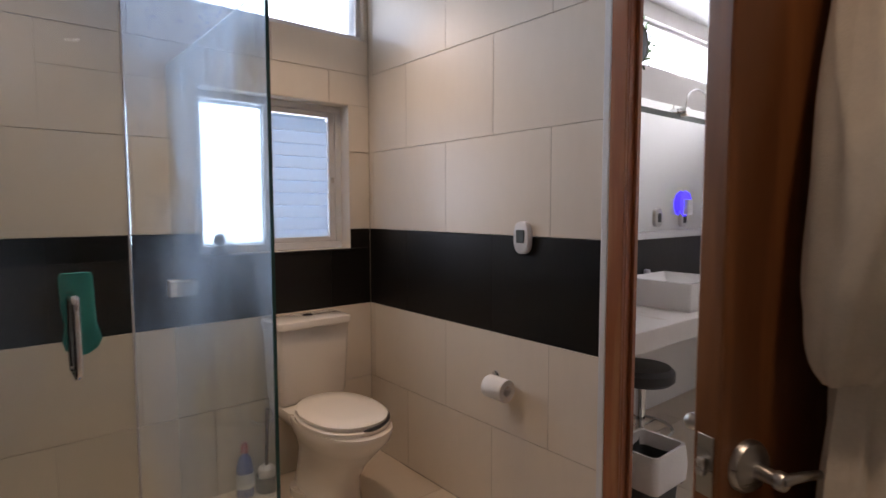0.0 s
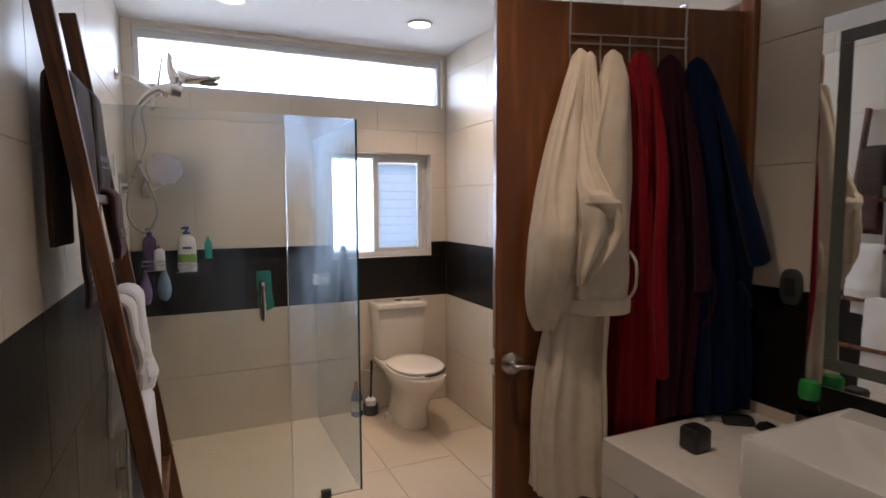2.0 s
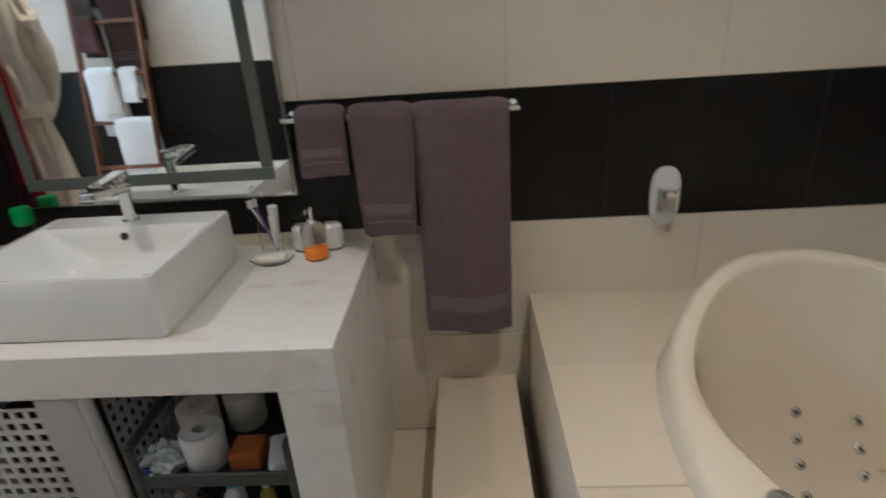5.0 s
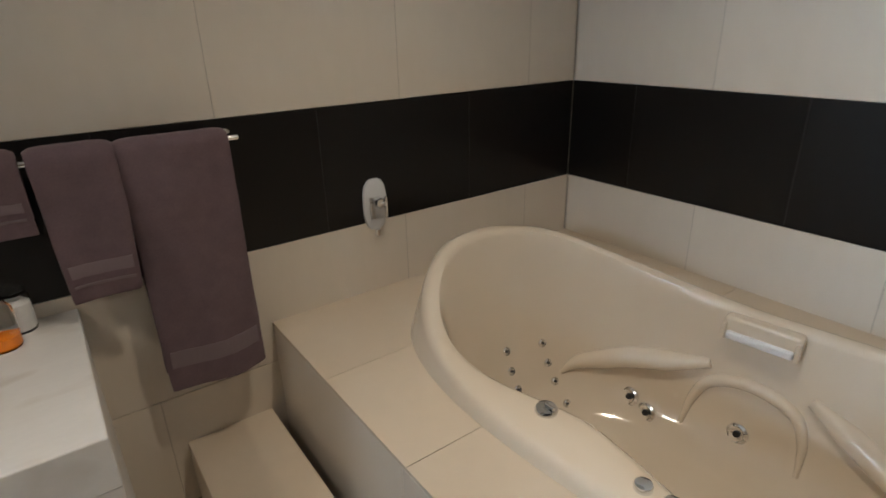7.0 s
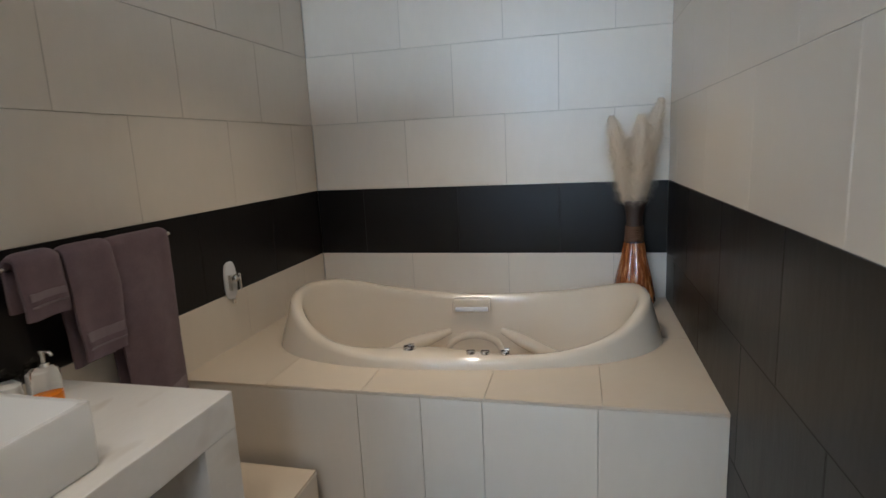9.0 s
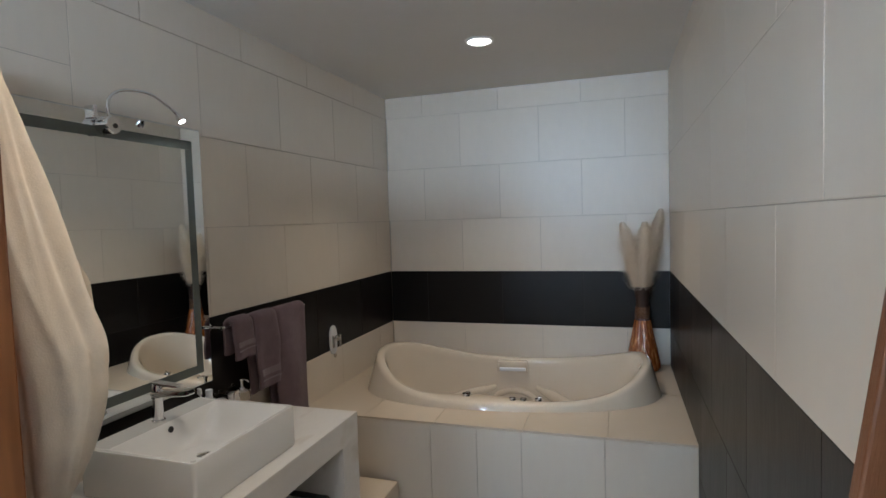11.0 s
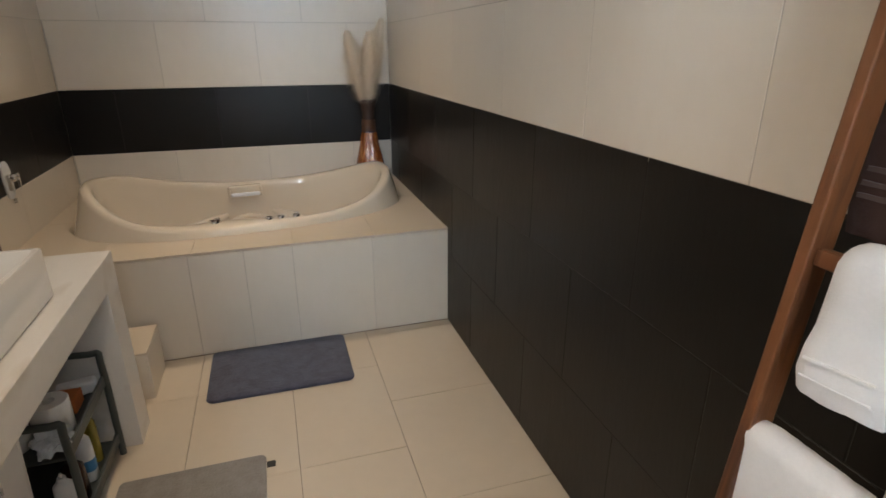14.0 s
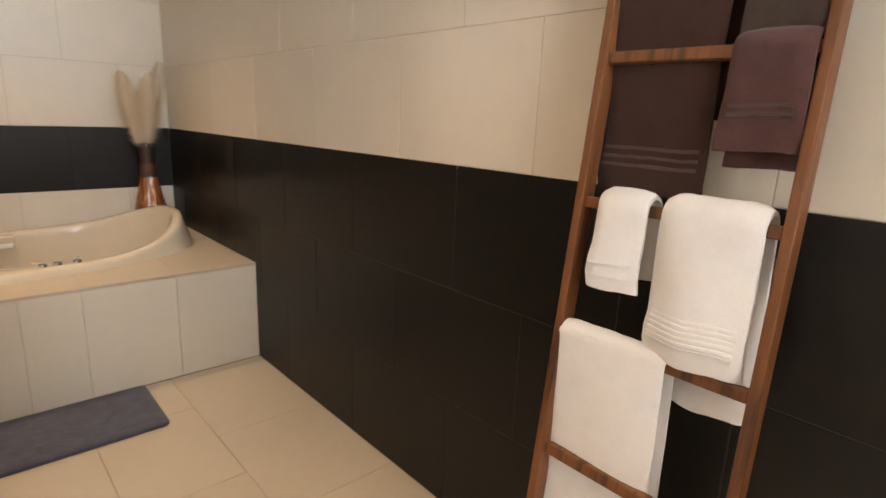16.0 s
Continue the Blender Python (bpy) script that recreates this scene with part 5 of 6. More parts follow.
shelf(0.305, 0.12, 1.075, "small chrome wire shelf on the shower wall")
pump_bottle(0.305, W - 0.046, 1.076, 0.052, 0.225, PLASTIC_W, "white shampoo bottle with dark blue pump and green label", PUMPB, True, 0.6, GREENP)
shelf(0.125, 0.13, 1.09, "small chrome wire shelf in the shower corner")
pump_bottle(0.105, W - 0.035, 1.091, 0.038, 0.21, material("dark_violet_bottle", (0.10, 0.05, 0.14), 0.3), "dark violet pump bottle on the corner shelf", PUMPB)
pump_bottle(0.155, W - 0.062, 1.091, 0.030, 0.13, PLASTIC_W, "white bottle with brown print on the corner shelf", material("brown_cap", (0.30, 0.13, 0.06), 0.4), False)
pump_bottle(0.425, W - 0.030, 1.145, 0.022, 0.12, TEAL, "small dark green bottle stuck on the shower wall", TEAL, False)
for x, mt, lb, a, z0 in ((0.075, PURPLE, "lilac bath puff hanging under the corner shelf", 0.035, 0.88), (0.175, SOFTBLUE, "pale blue bath sponge hanging under the corner shelf", 0.04, 0.90)):
    q = thing("bath_puff", lb, "sponge")
    part("net", loft([oval(x, W - 0.05, z, r * a, r * a * 0.6, 20) for z, r in ((z0, 0.25), (z0 + 0.02, 0.75), (z0 + 0.07, 1.0), (z0 + 0.13, 0.8), (z0 + 0.17, 0.4), (z0 + 0.20, 0.3))]), mt, q, smooth=True)
    part("string", tube([(x, W - 0.05, z0 + 0.19), (x, W - 0.05, 1.085)], 0.002, 6, steps=1), mt, q)
so = thing("soap_dish", "small white ceramic soap dish on the black band", "soap dish")
part("dish", loft([rrect(1.062, 1.078 + 0.10, W - 0.005 - d, W - 0.0, z, 0.002) for z, d in ((0.935, 0.01), (0.94, 0.05), (1.0, 0.055), (1.008, 0.02))]), PORCELAIN, so, smooth=True)
rb = thing("sill_ornament", "small dark ornament on the window sill", "ornament", at(1.30, W + 0.035, LOW_WIN[2] - 0.001))
part("figure", lathe([(0.035, 0), (0.038, 0.01), (0.03, 0.03), (0.012, 0.04), (0.026, 0.06), (0.02, 0.085), (0.006, 0.095)], 20), PLASTIC_G, rb, smooth=True)

for lx_, ly_ in ((1.035, 1.095), (1.035, 3.02), (1.63, 5.06), (0.57, 5.09)):
    d = thing("downlight", "round recessed ceiling downlight switched on", "ceiling light", at(lx_, ly_, CEIL), "downlights")
    part("trim", lathe([(0.062, -0.0005), (0.078, -0.0005), (0.078, -0.006), (0.068, -0.011), (0.062, -0.008)], 36, cap=False), PLASTIC_W, d, smooth=True)
    part("diffuser", lathe([(0.062, -0.003), (0.062, -0.006), (0.02, -0.007)], 36), LAMPGLOW, d)

# ---- on the counter ----
ORANGE = material("orange_soap", (0.80, 0.22, 0.01), 0.15, emit=0.0)
Z = CZ + 0.001


def tumbler(x, y, r, h, label, name="glass_tumbler"):
    t = thing(name, label, "cup", at(x, y, Z))
    ob = part("glass", lathe([(r * 0.86, 0), (r, h), (r - 0.003, h), (r * 0.8, 0.006)], 28), CLEAR, t, smooth=True)
    ob.visible_shadow = False
    return t


tumbler(2.005, 2.170, 0.038, 0.105, "clear glass tumbler holding toothbrushes by the mirror")
for k, (dx, dy, mt) in enumerate(((0.012, 0.02, material("violet_brush", (0.16, 0.10, 0.30), 0.4)), (-0.012, 0.03, PLASTIC_W))):
    tbz = thing("toothbrush", "toothbrush standing in the glass tumbler", "toothbrush")
    part("handle", tube([(2.005 - dx, 2.155, Z + 0.010), (2.005 + dx * 0.6, 2.19 + dy, Z + 0.165)], [0.0045, 0.0035], 8, steps=1), mt, tbz)
    part("bristles", box(-0.006, 0.006, -0.012, 0.0, -0.012, 0.012, 0.002), PLASTIC_W, tbz, m=at(2.005 + dx * 0.6, 2.19 + dy, Z + 0.157))
tp = thing("toothpaste_tube", "white toothpaste tube standing in the tumbler", "tube")
part("tube", loft([oval(2.008, 2.158 - 0.002 * k, Z + zz, a, b, 20) for k, (zz, a, b) in enumerate(((0.008, 0.021, 0.004), (0.06, 0.020, 0.010), (0.115, 0.018, 0.015), (0.122, 0.012, 0.012)))]), PLASTIC_W, tp, smooth=True)
part("cap", lathe([(0.014, 0), (0.015, 0.024), (0.012, 0.026)], 18, at(2.008, 2.152, Z + 0.122)), PLASTIC_W, tp, smooth=True)
dsh = thing("soap_dish", "shallow clear soap dish on the counter", "soap dish", at(1.925, 2.150, Z))
ob = part("dish", loft([oval(0, 0, z, a, b, 32) for z, a, b in ((0, 0.035, 0.048), (0.004, 0.04, 0.055), (0.016, 0.050, 0.066), (0.016, 0.046, 0.062), (0.008, 0.036, 0.05))]), CLEAR, dsh, smooth=True)
ob.visible_shadow = False
tagged(part("soap_bar", loft([rrect(1.925 - 0.032 + a, 1.925 + 0.032 - a, 2.150 - 0.046 + a, 2.150 + 0.046 - a, Z + z, 0.02) for a, z in ((0.006, 0.009), (0, 0.014), (0, 0.022), (0.008, 0.027))]), BONE, smooth=True), "cream soap bar lying in the clear dish", "soap")
for x, y in ((2.015, 2.075), (2.020, 1.985)):
    j = thing("glass_jar", "clear glass jar of white cotton with lid", "jar", at(x, y, Z))
    ob = part("glass", lathe([(0.030, 0), (0.032, 0.004), (0.032, 0.088), (0.027, 0.095)], 28), CLEAR, j, smooth=True)
    ob.visible_shadow = False
    part("cotton", lathe([(0.024, 0.004), (0.028, 0.012), (0.027, 0.07), (0.015, 0.082)], 20), T_WHITE, j, smooth=True)
    part("lid", lathe([(0.029, 0.096), (0.029, 0.104), (0.008, 0.108), (0.009, 0.118), (0.003, 0.122)], 24), CLEAR, j, smooth=True)
dp = thing("soap_dispenser", "clear dispenser with orange liquid soap and chrome pump", "dispenser", at(1.945, 2.020, Z))
ob = part("bottle", lathe([(0.033, 0), (0.036, 0.004), (0.036, 0.095), (0.030, 0.105), (0.012, 0.110)], 28), CLEAR, dp, smooth=True)
ob.visible_shadow = False
part("liquid", lathe([(0.030, 0.003), (0.0335, 0.007), (0.0335, 0.030), (0.032, 0.031)], 28), ORANGE, dp, "bright orange soap", smooth=True)
part("pump", lathe([(0.014, 0.110), (0.014, 0.122), (0.006, 0.124), (0.006, 0.150), (0.010, 0.152), (0.010, 0.160)], 18), CHROME, dp, smooth=True)
part("spout", tube([(0, 0, 0.157), (-0.03, 0.004, 0.157), (-0.04, 0.005, 0.148)], 0.004, 8, steps=3), CHROME, dp, smooth=True)
bx = thing("black_box", "small black box on the counter by the robes", "box")
part("body", loft([rrect(1.618 + a, 1.685 - a, 2.985 + a, 3.05 - a, Z + z, 0.012) for a, z in ((0.004, 0), (0, 0.006), (0, 0.058), (0.005, 0.066))]), PLASTIC_K, bx, smooth=True)
BRIGHTG = material("bright_green_cap", (0.02, 0.36, 0.08), 0.3)
gb = thing("mouthwash_bottle", "dark bottle with a bright green cap beneath the mirror", "bottle", at(1.985, 2.905, Z))
part("body", lathe([(0.028, 0), (0.031, 0.006), (0.031, 0.098), (0.020, 0.128), (0.018, 0.135)], 24), CLEAR, gb, smooth=True)
part("label", lathe([(0.0315, 0.015), (0.0315, 0.090)], 24, cap=False), PLASTIC_K, gb, smooth=True)
part("cap", lathe([(0.024, 0.135), (0.028, 0.141), (0.028, 0.180), (0.024, 0.188)], 24), BRIGHTG, gb, smooth=True)
for x, y, a, lb in ((1.95, 2.99, 70, "black clasp lying on the counter"), (1.93, 3.09, -35, "dark folded pouch lying on the counter")):
    c = thing("black_pouch", lb, "pouch", pose(x, y, Z, 0, 0, a))
    part("cover", loft([rrect(-0.05 + q, 0.05 - q, -0.025 + q, 0.025 - q, z, 0.012) for q, z in ((0.004, 0), (0, 0.006), (0.006, 0.022), (0.02, 0.028))]), PLASTIC_K, c, smooth=True)
    part("buckle", tube([(-0.045, 0, 0.006), (-0.075, 0.01, 0.006), (-0.10, -0.005, 0.006)], [0.006, 0.005, 0.007], 8), BRUSHED, c, smooth=True)

# ---- under the counter ----
bk = thing("laundry_basket", "white plastic laundry basket with square holes under the counter", "basket", at(1.60, 2.80, 0))


def basket_panel(x0, x1, z0, z1, nx, nz, flare):
    """A lattice panel in the x-z plane with square holes, leaning outwards to the top."""
    bm = bmesh.new()
    w, h = (x1 - x0) / nx, (z1 - z0) / nz
    hole = 0.60
    def P(x, z, o):
        k = 1 + flare * (z - z0) / (z1 - z0)
        return bm.verts.new((x * k, o, z))
    for i in range(nx):
        for j in range(nz):
            a, c = x0 + i * w, z0 + j * h
            m0, m1, n0, n1 = a + w * (1 - hole) / 2, a + w * (1 + hole) / 2, c + h * (1 - hole) / 2, c + h * (1 + hole) / 2
            rows_ = []
            for o in (0.0, 0.005):
                rows_.append([P(*q, o) for q in ((a, c), (a + w, c), (a + w, c + h), (a, c + h), (m0, n0), (m1, n0), (m1, n1), (m0, n1))])
            f, b = rows_
            for q in range(4):
                e = (q + 1) % 4
                bm.faces.new((f[q], f[e], f[4 + e], f[4 + q]))
                bm.faces.new((b[e], b[q], b[4 + q], b[4 + e]))
                bm.faces.new((f[4 + q], f[4 + e], b[4 + e], b[4 + q]))
    return bm


# front panel: lattice towards the door, plain towards the cart
H0, H1 = 0.03, 0.585
LEAN = pose(0, 0, 0, 0, -3, 0)
part("front_plain", box(-0.004, 0.0, -0.215, -0.105, H0, H1 - 0.02, 0.002), PLASTIC_W, bk, m=LEAN)
part("lattice", basket_panel(-0.145, 0.145, H0, H1 - 0.045, 8, 13, 0.02), PLASTIC_W, bk, m=LEAN @ at(0, 0.040, 0, Matrix.Rotation(radians(90), 4, "Z")))
part("front_plain", box(-0.004, 0.0, 0.190, 0.215, H0, H1 - 0.02, 0.002), PLASTIC_W, bk, m=LEAN)
part("corner", tube([(0.012, -0.222, H0), (-0.015, -0.226, H1 - 0.02)], 0.018, 12, steps=1), PLASTIC_W, bk, smooth=True)
part("corner", tube([(0.012, 0.215, H0), (-0.015, 0.222, H1 - 0.02)], 0.018, 12, steps=1), PLASTIC_W, bk, smooth=True)
for yy in (-0.240, 0.232):
    part("side_lattice", basket_panel(-0.16, 0.16, H0, H1 - 0.045, 9, 13, 0.04), PLASTIC_W, bk, m=at(0.19, yy, 0))
part("back", box(0.37, 0.375, -0.235, 0.225, H0, H1 - 0.02, 0.002), PLASTIC_W, bk)
part("base", box(0.002, 0.37, -0.235, 0.228, 0.0, 0.03, 0.006), PLASTIC_W, bk)
part("rim", tube([(-0.035, -0.23, H1), (-0.035, 0.22, H1), (0.0, 0.245, H1), (0.37, 0.245, H1), (0.40, 0.22, H1), (0.40, -0.23, H1), (0.37, -0.255, H1), (0.0, -0.255, H1), (-0.035, -0.23, H1)], 0.014, 10, steps=2), PLASTIC_W, bk, smooth=True)
tagged(part("laundry", loft([oval(1.80, 2.795, z, a, b, 24, 3) for z, a, b in ((0.032, 0.14, 0.18), (0.35, 0.15, 0.20), (0.42, 0.12, 0.17), (0.44, 0.05, 0.08))]), T_TAUPE, smooth=True), "dark laundry heaped inside the white basket", "laundry")

ct = thing("storage_cart", "grey plastic two-shelf cart under the counter", "cart")
for y in (2.045, 2.455):
    part("side_frame", tube([(1.52, y, 0.0), (1.52, y, 0.40), (1.55, y, 0.44), (1.80, y, 0.44), (1.83, y, 0.40), (1.83, y, 0.0)], 0.012, 10, steps=3), PLASTIC_G, ct, smooth=True)
for z in (0.06, 0.31):
    part("shelf", box(1.525, 1.825, 2.050, 2.450, z, z + 0.012, 0.004), PLASTIC_G, ct)
    part("shelf_lip", box(1.518, 1.530, 2.050, 2.450, z, z + 0.042, 0.004), PLASTIC_G, ct)
    part("shelf_lip", box(1.820, 1.832, 2.050, 2.450, z, z + 0.042, 0.004), PLASTIC_G, ct)
for x, y, z, lb in ((1.60, 2.303, 0.323, "white toilet paper roll standing on the cart shelf"), (1.76, 2.250, 0.323, "white toilet paper roll at the back of the cart"), (1.70, 2.36, 0.323, "white toilet paper roll at the back of the cart")):
    q = thing("toilet_roll", lb, "toilet paper", at(x, y, z))
    part("paper", lathe([(0.020, 0), (0.053, 0), (0.056, 0.004), (0.056, 0.108), (0.053, 0.112), (0.020, 0.112), (0.020, 0)], 32, cap=False), PAPER, q, smooth=True)
tagged(part("orange_box", box(1.56, 1.64, 2.145, 2.228, 0.323, 0.375, 0.004), material("orange_card", (0.50, 0.14, 0.03), 0.6)), "small orange cardboard box on the cart shelf", "box")
tagged(part("white_box", box(-0.060, 0.060, -0.026, 0.026, 0, 0.046, 0.010), PLASTIC_W, m=pose(1.590, 2.100, 0.3235, 0, 0, 15)), "white box on the cart shelf edge", "box")
bgm = thing("plastic_bag", "crumpled clear-white plastic bag on the cart shelf", "bag", at(1.575, 2.404, 0.3235))
bm = bmesh.new()
bmesh.ops.create_icosphere(bm, subdivisions=4, radius=0.05)
for v in bm.verts:
    k = 1 + 0.45 * noise.noise(v.co * 38) + 0.2 * noise.noise(v.co * 90)
    v.co = Vector((v.co.x * k * 0.95, v.co.y * k * 1.1, max(v.co.z * k * 0.75 + 0.035, 0.0)))
part("film", bm, material("thin_film", (0.62, 0.66, 0.70), 0.25, var=0.1, scale=20), bgm)
part("print_patch", box(-0.052, -0.047, 0.01, 0.035, 0.03, 0.05), BLUEP, bgm)
pump_bottle(1.575, 2.245, 0.073, 0.036, 0.185, PLASTIC_W, "white lotion bottle with turquoise cap on the lower shelf", material("turquoise_cap", (0.02, 0.32, 0.45), 0.3), False, 0.7, material("blue_label", (0.05, 0.20, 0.42), 0.4))
pump_bottle(1.57, 2.150, 0.073, 0.022, 0.185, material("olive_oil_bottle", (0.30, 0.24, 0.04), 0.2), "slim olive-yellow bottle with white cap", PLASTIC_W, False, 0.9)
pump_bottle(1.575, 2.335, 0.073, 0.034, 0.15, material("dark_brown_bottle", (0.04, 0.02, 0.015), 0.25), "dark brown bottle on the lower cart shelf", PLASTIC_K, False, 0.8)
pump_bottle(1.58, 2.405, 0.073, 0.030, 0.14, PLASTIC_W, "white bottle on the lower cart shelf", PLASTIC_W, False, 0.8)
pump_bottle(1.66, 2.10, 0.073, 0.030, 0.16, material("green_bottle", (0.03, 0.10, 0.05), 0.25), "dark green bottle on the lower cart shelf", PLASTIC_K, False, 0.9)

# ---- next room, seen through the doorway ----
nv = thing("vanity_counter", "cream stone counter on the wall of the next room", "counter")
part("countertop", box(V + 0.062, 4.86, 4.40, 4.958, 0.66, 0.76, 0.005), STONE, nv)
part("leg", box(4.7, 4.86, 4.41, 4.955, 0, 0.659, 0.004), STONE, nv)
nm_ = thing("wall_mirror", "wide mirror with frosted top strip in the next room", "mirror")
part("glass", box(2.6, 4.6, 4.94, 4.959, 1.16, 1.97, 0.003), MIRROR, nm_)
part("frosted_strip", box(2.65, 4.55, 4.9375, 4.9395, 1.885, 1.92), FROST, nm_)
part("ledge", box(2.55, 4.65, 4.92, 4.958, 1.115, 1.155, 0.004), ALU, nm_)
tagged(part("splashback", box(V + 0.062, 4.87, 4.951, 4.9595, 0.80, 1.11), BLACK), "black tile band behind the counter of the next room", "wall tiles", kind="structure")
nl = thing("mirror_lamp", "small chrome gooseneck lamp on the mirror of the next room", "lamp")
part("base", lathe([(0.030, 0), (0.032, 0.05), (0.028, 0.055)], 24, at(4.02, 4.937, 1.93, TURN_X)), CHROME, nl, smooth=True)
part("neck", tube([(4.02, 4.90, 1.95), (4.03, 4.89, 2.04), (4.12, 4.87, 2.08), (4.28, 4.85, 2.03)], 0.006, 10), CHROME, nl, smooth=True)
nb = thing("wash_basin", "white square basin on the counter of the next room", "basin")
part("bowl", loft([rrect(3.28 + a, 3.78 - a, 4.47 + a, 4.90 - a, z, 0.012) for a, z in ((0.004, 0.761), (0, 0.77), (0, 0.905), (0.003, 0.91), (0.02, 0.91), (0.03, 0.88), (0.12, 0.80))]), PORCELAIN, nb, smooth=True)
YEL, PINK = material("yellow_jar", (0.55, 0.38, 0.04), 0.4), material("pink_jar", (0.50, 0.22, 0.28), 0.4)
for k, (x, y, mt, hh, lb) in enumerate(((3.30, 4.925, BRIGHTG, 0.16, "green"), (3.40, 4.925, YEL, 0.15, "yellow"), (3.52, 4.925, PINK, 0.14, "pink"), (3.64, 4.925, YEL, 0.16, "amber"), (3.12, 4.84, PINK, 0.15, "pink"), (3.02, 4.80, PLASTIC_W, 0.10, "white"), (3.06, 4.88, PLASTIC_K, 0.13, "black"), (2.96, 4.88, PINK, 0.08, "red"))):
    c = thing("cosmetic_bottle", lb + " cosmetic bottle on the counter by the basin", "bottle", at(x, y, 0.761))
    part("body", lathe([(0.026, 0), (0.028, 0.006), (0.028, hh * 0.72), (0.018, hh * 0.8)], 20), mt, c, smooth=True)
    part("cap", lathe([(0.020, hh * 0.8), (0.020, hh), (0.016, hh * 1.02)], 20), PLASTIC_W if k % 2 else PLASTIC_K, c, smooth=True)
tall = thing("lotion_bottle", "tall white lotion bottle on the counter near the doorway", "bottle", at(2.62, 4.56, 0.761))
part("body", lathe([(0.034, 0), (0.038, 0.01), (0.036, 0.28), (0.018, 0.33), (0.016, 0.34)], 24), PLASTIC_W, tall, smooth=True)
part("cap", lathe([(0.018, 0.34), (0.018, 0.39), (0.012, 0.40)], 18), PLASTIC_G, tall, smooth=True)
for x, z in ((3.77, 1.245), (4.10, 1.235)):
    o = thing("wall_socket", "dark oval wall socket on the mirror edge", "socket", at(x, 4.94, z))
    part("plate", loft([[(y * s, -d, zz * s) for y, zz, _ in oval(0, 0, 0, 0.040, 0.058, 28, 2.6)] for d, s in ((0, 1), (0.012, 1), (0.015, 0.88))]), BRUSHED, o, smooth=True)
    part("insert", box(-0.02, 0.02, -0.019, -0.0145, -0.028, 0.028, 0.003), PLASTIC_K, o)
ng = thing("night_light", "small night light glowing blue in the wall socket", "night light", at(4.08, 4.92, 1.29))
part("case", box(-0.032, 0.032, -0.045, -0.004, -0.03, 0.075, 0.008), PLASTIC_W, ng)
part("glow", loft([[(x * s + 0.018, 0.004 - d, z * s + 0.045) for x, z, _ in oval(0, 0, 0, 0.075, 0.085, 24)] for d, s in ((0, 1), (0.010, 0.9))]), material("blue_glow", (0.03, 0.02, 1.0), 0.5, var=0, emit=6), ng, "blue lit halo")
hg = thing("hanging_plant", "round ivy wreath hanging before the high window", "plant", at(3.42, 4.90, 2.26))
part("hoop", loft([[((0.115 + 0.008 * math.cos(q)) * math.cos(b), 0.008 * math.sin(q), (0.115 + 0.008 * math.cos(q)) * math.sin(b)) for b in [2 * math.pi * i / 32 for i in range(32)]] for q in [2 * math.pi * j / 8 for j in range(9)]], cap=False), material("wreath_wood", (0.03, 0.04, 0.02), 0.8), hg)
part("disc", lathe([(0.105, 0), (0.105, 0.004)], 32, TURN_X), PLASTIC_G, hg)
part("string", tube([(0, 0, 0.115), (0, 0.0, 0.295)], 0.0015, 6, steps=1), PLASTIC_K, hg)
LEAF = material("ivy_leaf", (0.05, 0.10, 0.03), 0.6, var=0.2)
rnd = random.Random(5)
bm = bmesh.new()
for k in range(60):
    a = rnd.random() * 2 * math.pi
    c = Vector((math.cos(a) * 0.13, rnd.uniform(-0.02, 0.02), math.sin(a) * 0.13)) * (1 + 0.2 * rnd.random())
    u, w = Vector((rnd.uniform(-1, 1), rnd.uniform(-1, 1), rnd.uniform(-1, 1))).normalized() * 0.018, Vector((rnd.uniform(-1, 1), rnd.uniform(-1, 1), rnd.uniform(-1, 1))).normalized() * 0.012
    bm.faces.new([bm.verts.new(c + q) for q in (u, w, -u, -w)])
part("leaves", bm, LEAF, hg)
st = thing("stool", "round black padded stool under the next counter", "stool", at(2.90, 4.52, 0))
part("seat", lathe([(0.14, 0.47), (0.155, 0.485), (0.155, 0.525), (0.135, 0.545), (0.04, 0.55)], 32), PLASTIC_K, st, smooth=True)
part("column", lathe([(0.022, 0.05), (0.022, 0.47)], 16), CHROME, st, smooth=True)
for k in range(5):
    a = 2 * math.pi * k / 5
    part("leg", tube([(0, 0, 0.07), (0.20 * math.cos(a), 0.20 * math.sin(a), 0.016)], [0.016, 0.012], 8, steps=1), PLASTIC_K, st, smooth=True)
part("foot_ring", tube([(0.15 * math.cos(2 * math.pi * i / 16), 0.15 * math.sin(2 * math.pi * i / 16), 0.24) for i in range(17)], 0.008, 8, steps=1), CHROME, st, smooth=True)
for k in range(3):
    a = 2 * math.pi * k / 3
    part("spoke", tube([(0, 0, 0.24), (0.15 * math.cos(a), 0.15 * math.sin(a), 0.24)], 0.006, 8, steps=1), CHROME, st)
bn = thing("waste_bin", "grey waste bin with a white liner bag", "bin", at(2.66, 4.34, 0))
part("bucket", loft([rrect(-0.10 - k, 0.10 + k, -0.08 - k, 0.08 + k, z, 0.03) for z, k in ((0.0, 0.0), (0.006, 0.004), (0.27, 0.025), (0.27, 0.020), (0.02, -0.004))]), PLASTIC_G, bn, smooth=True)
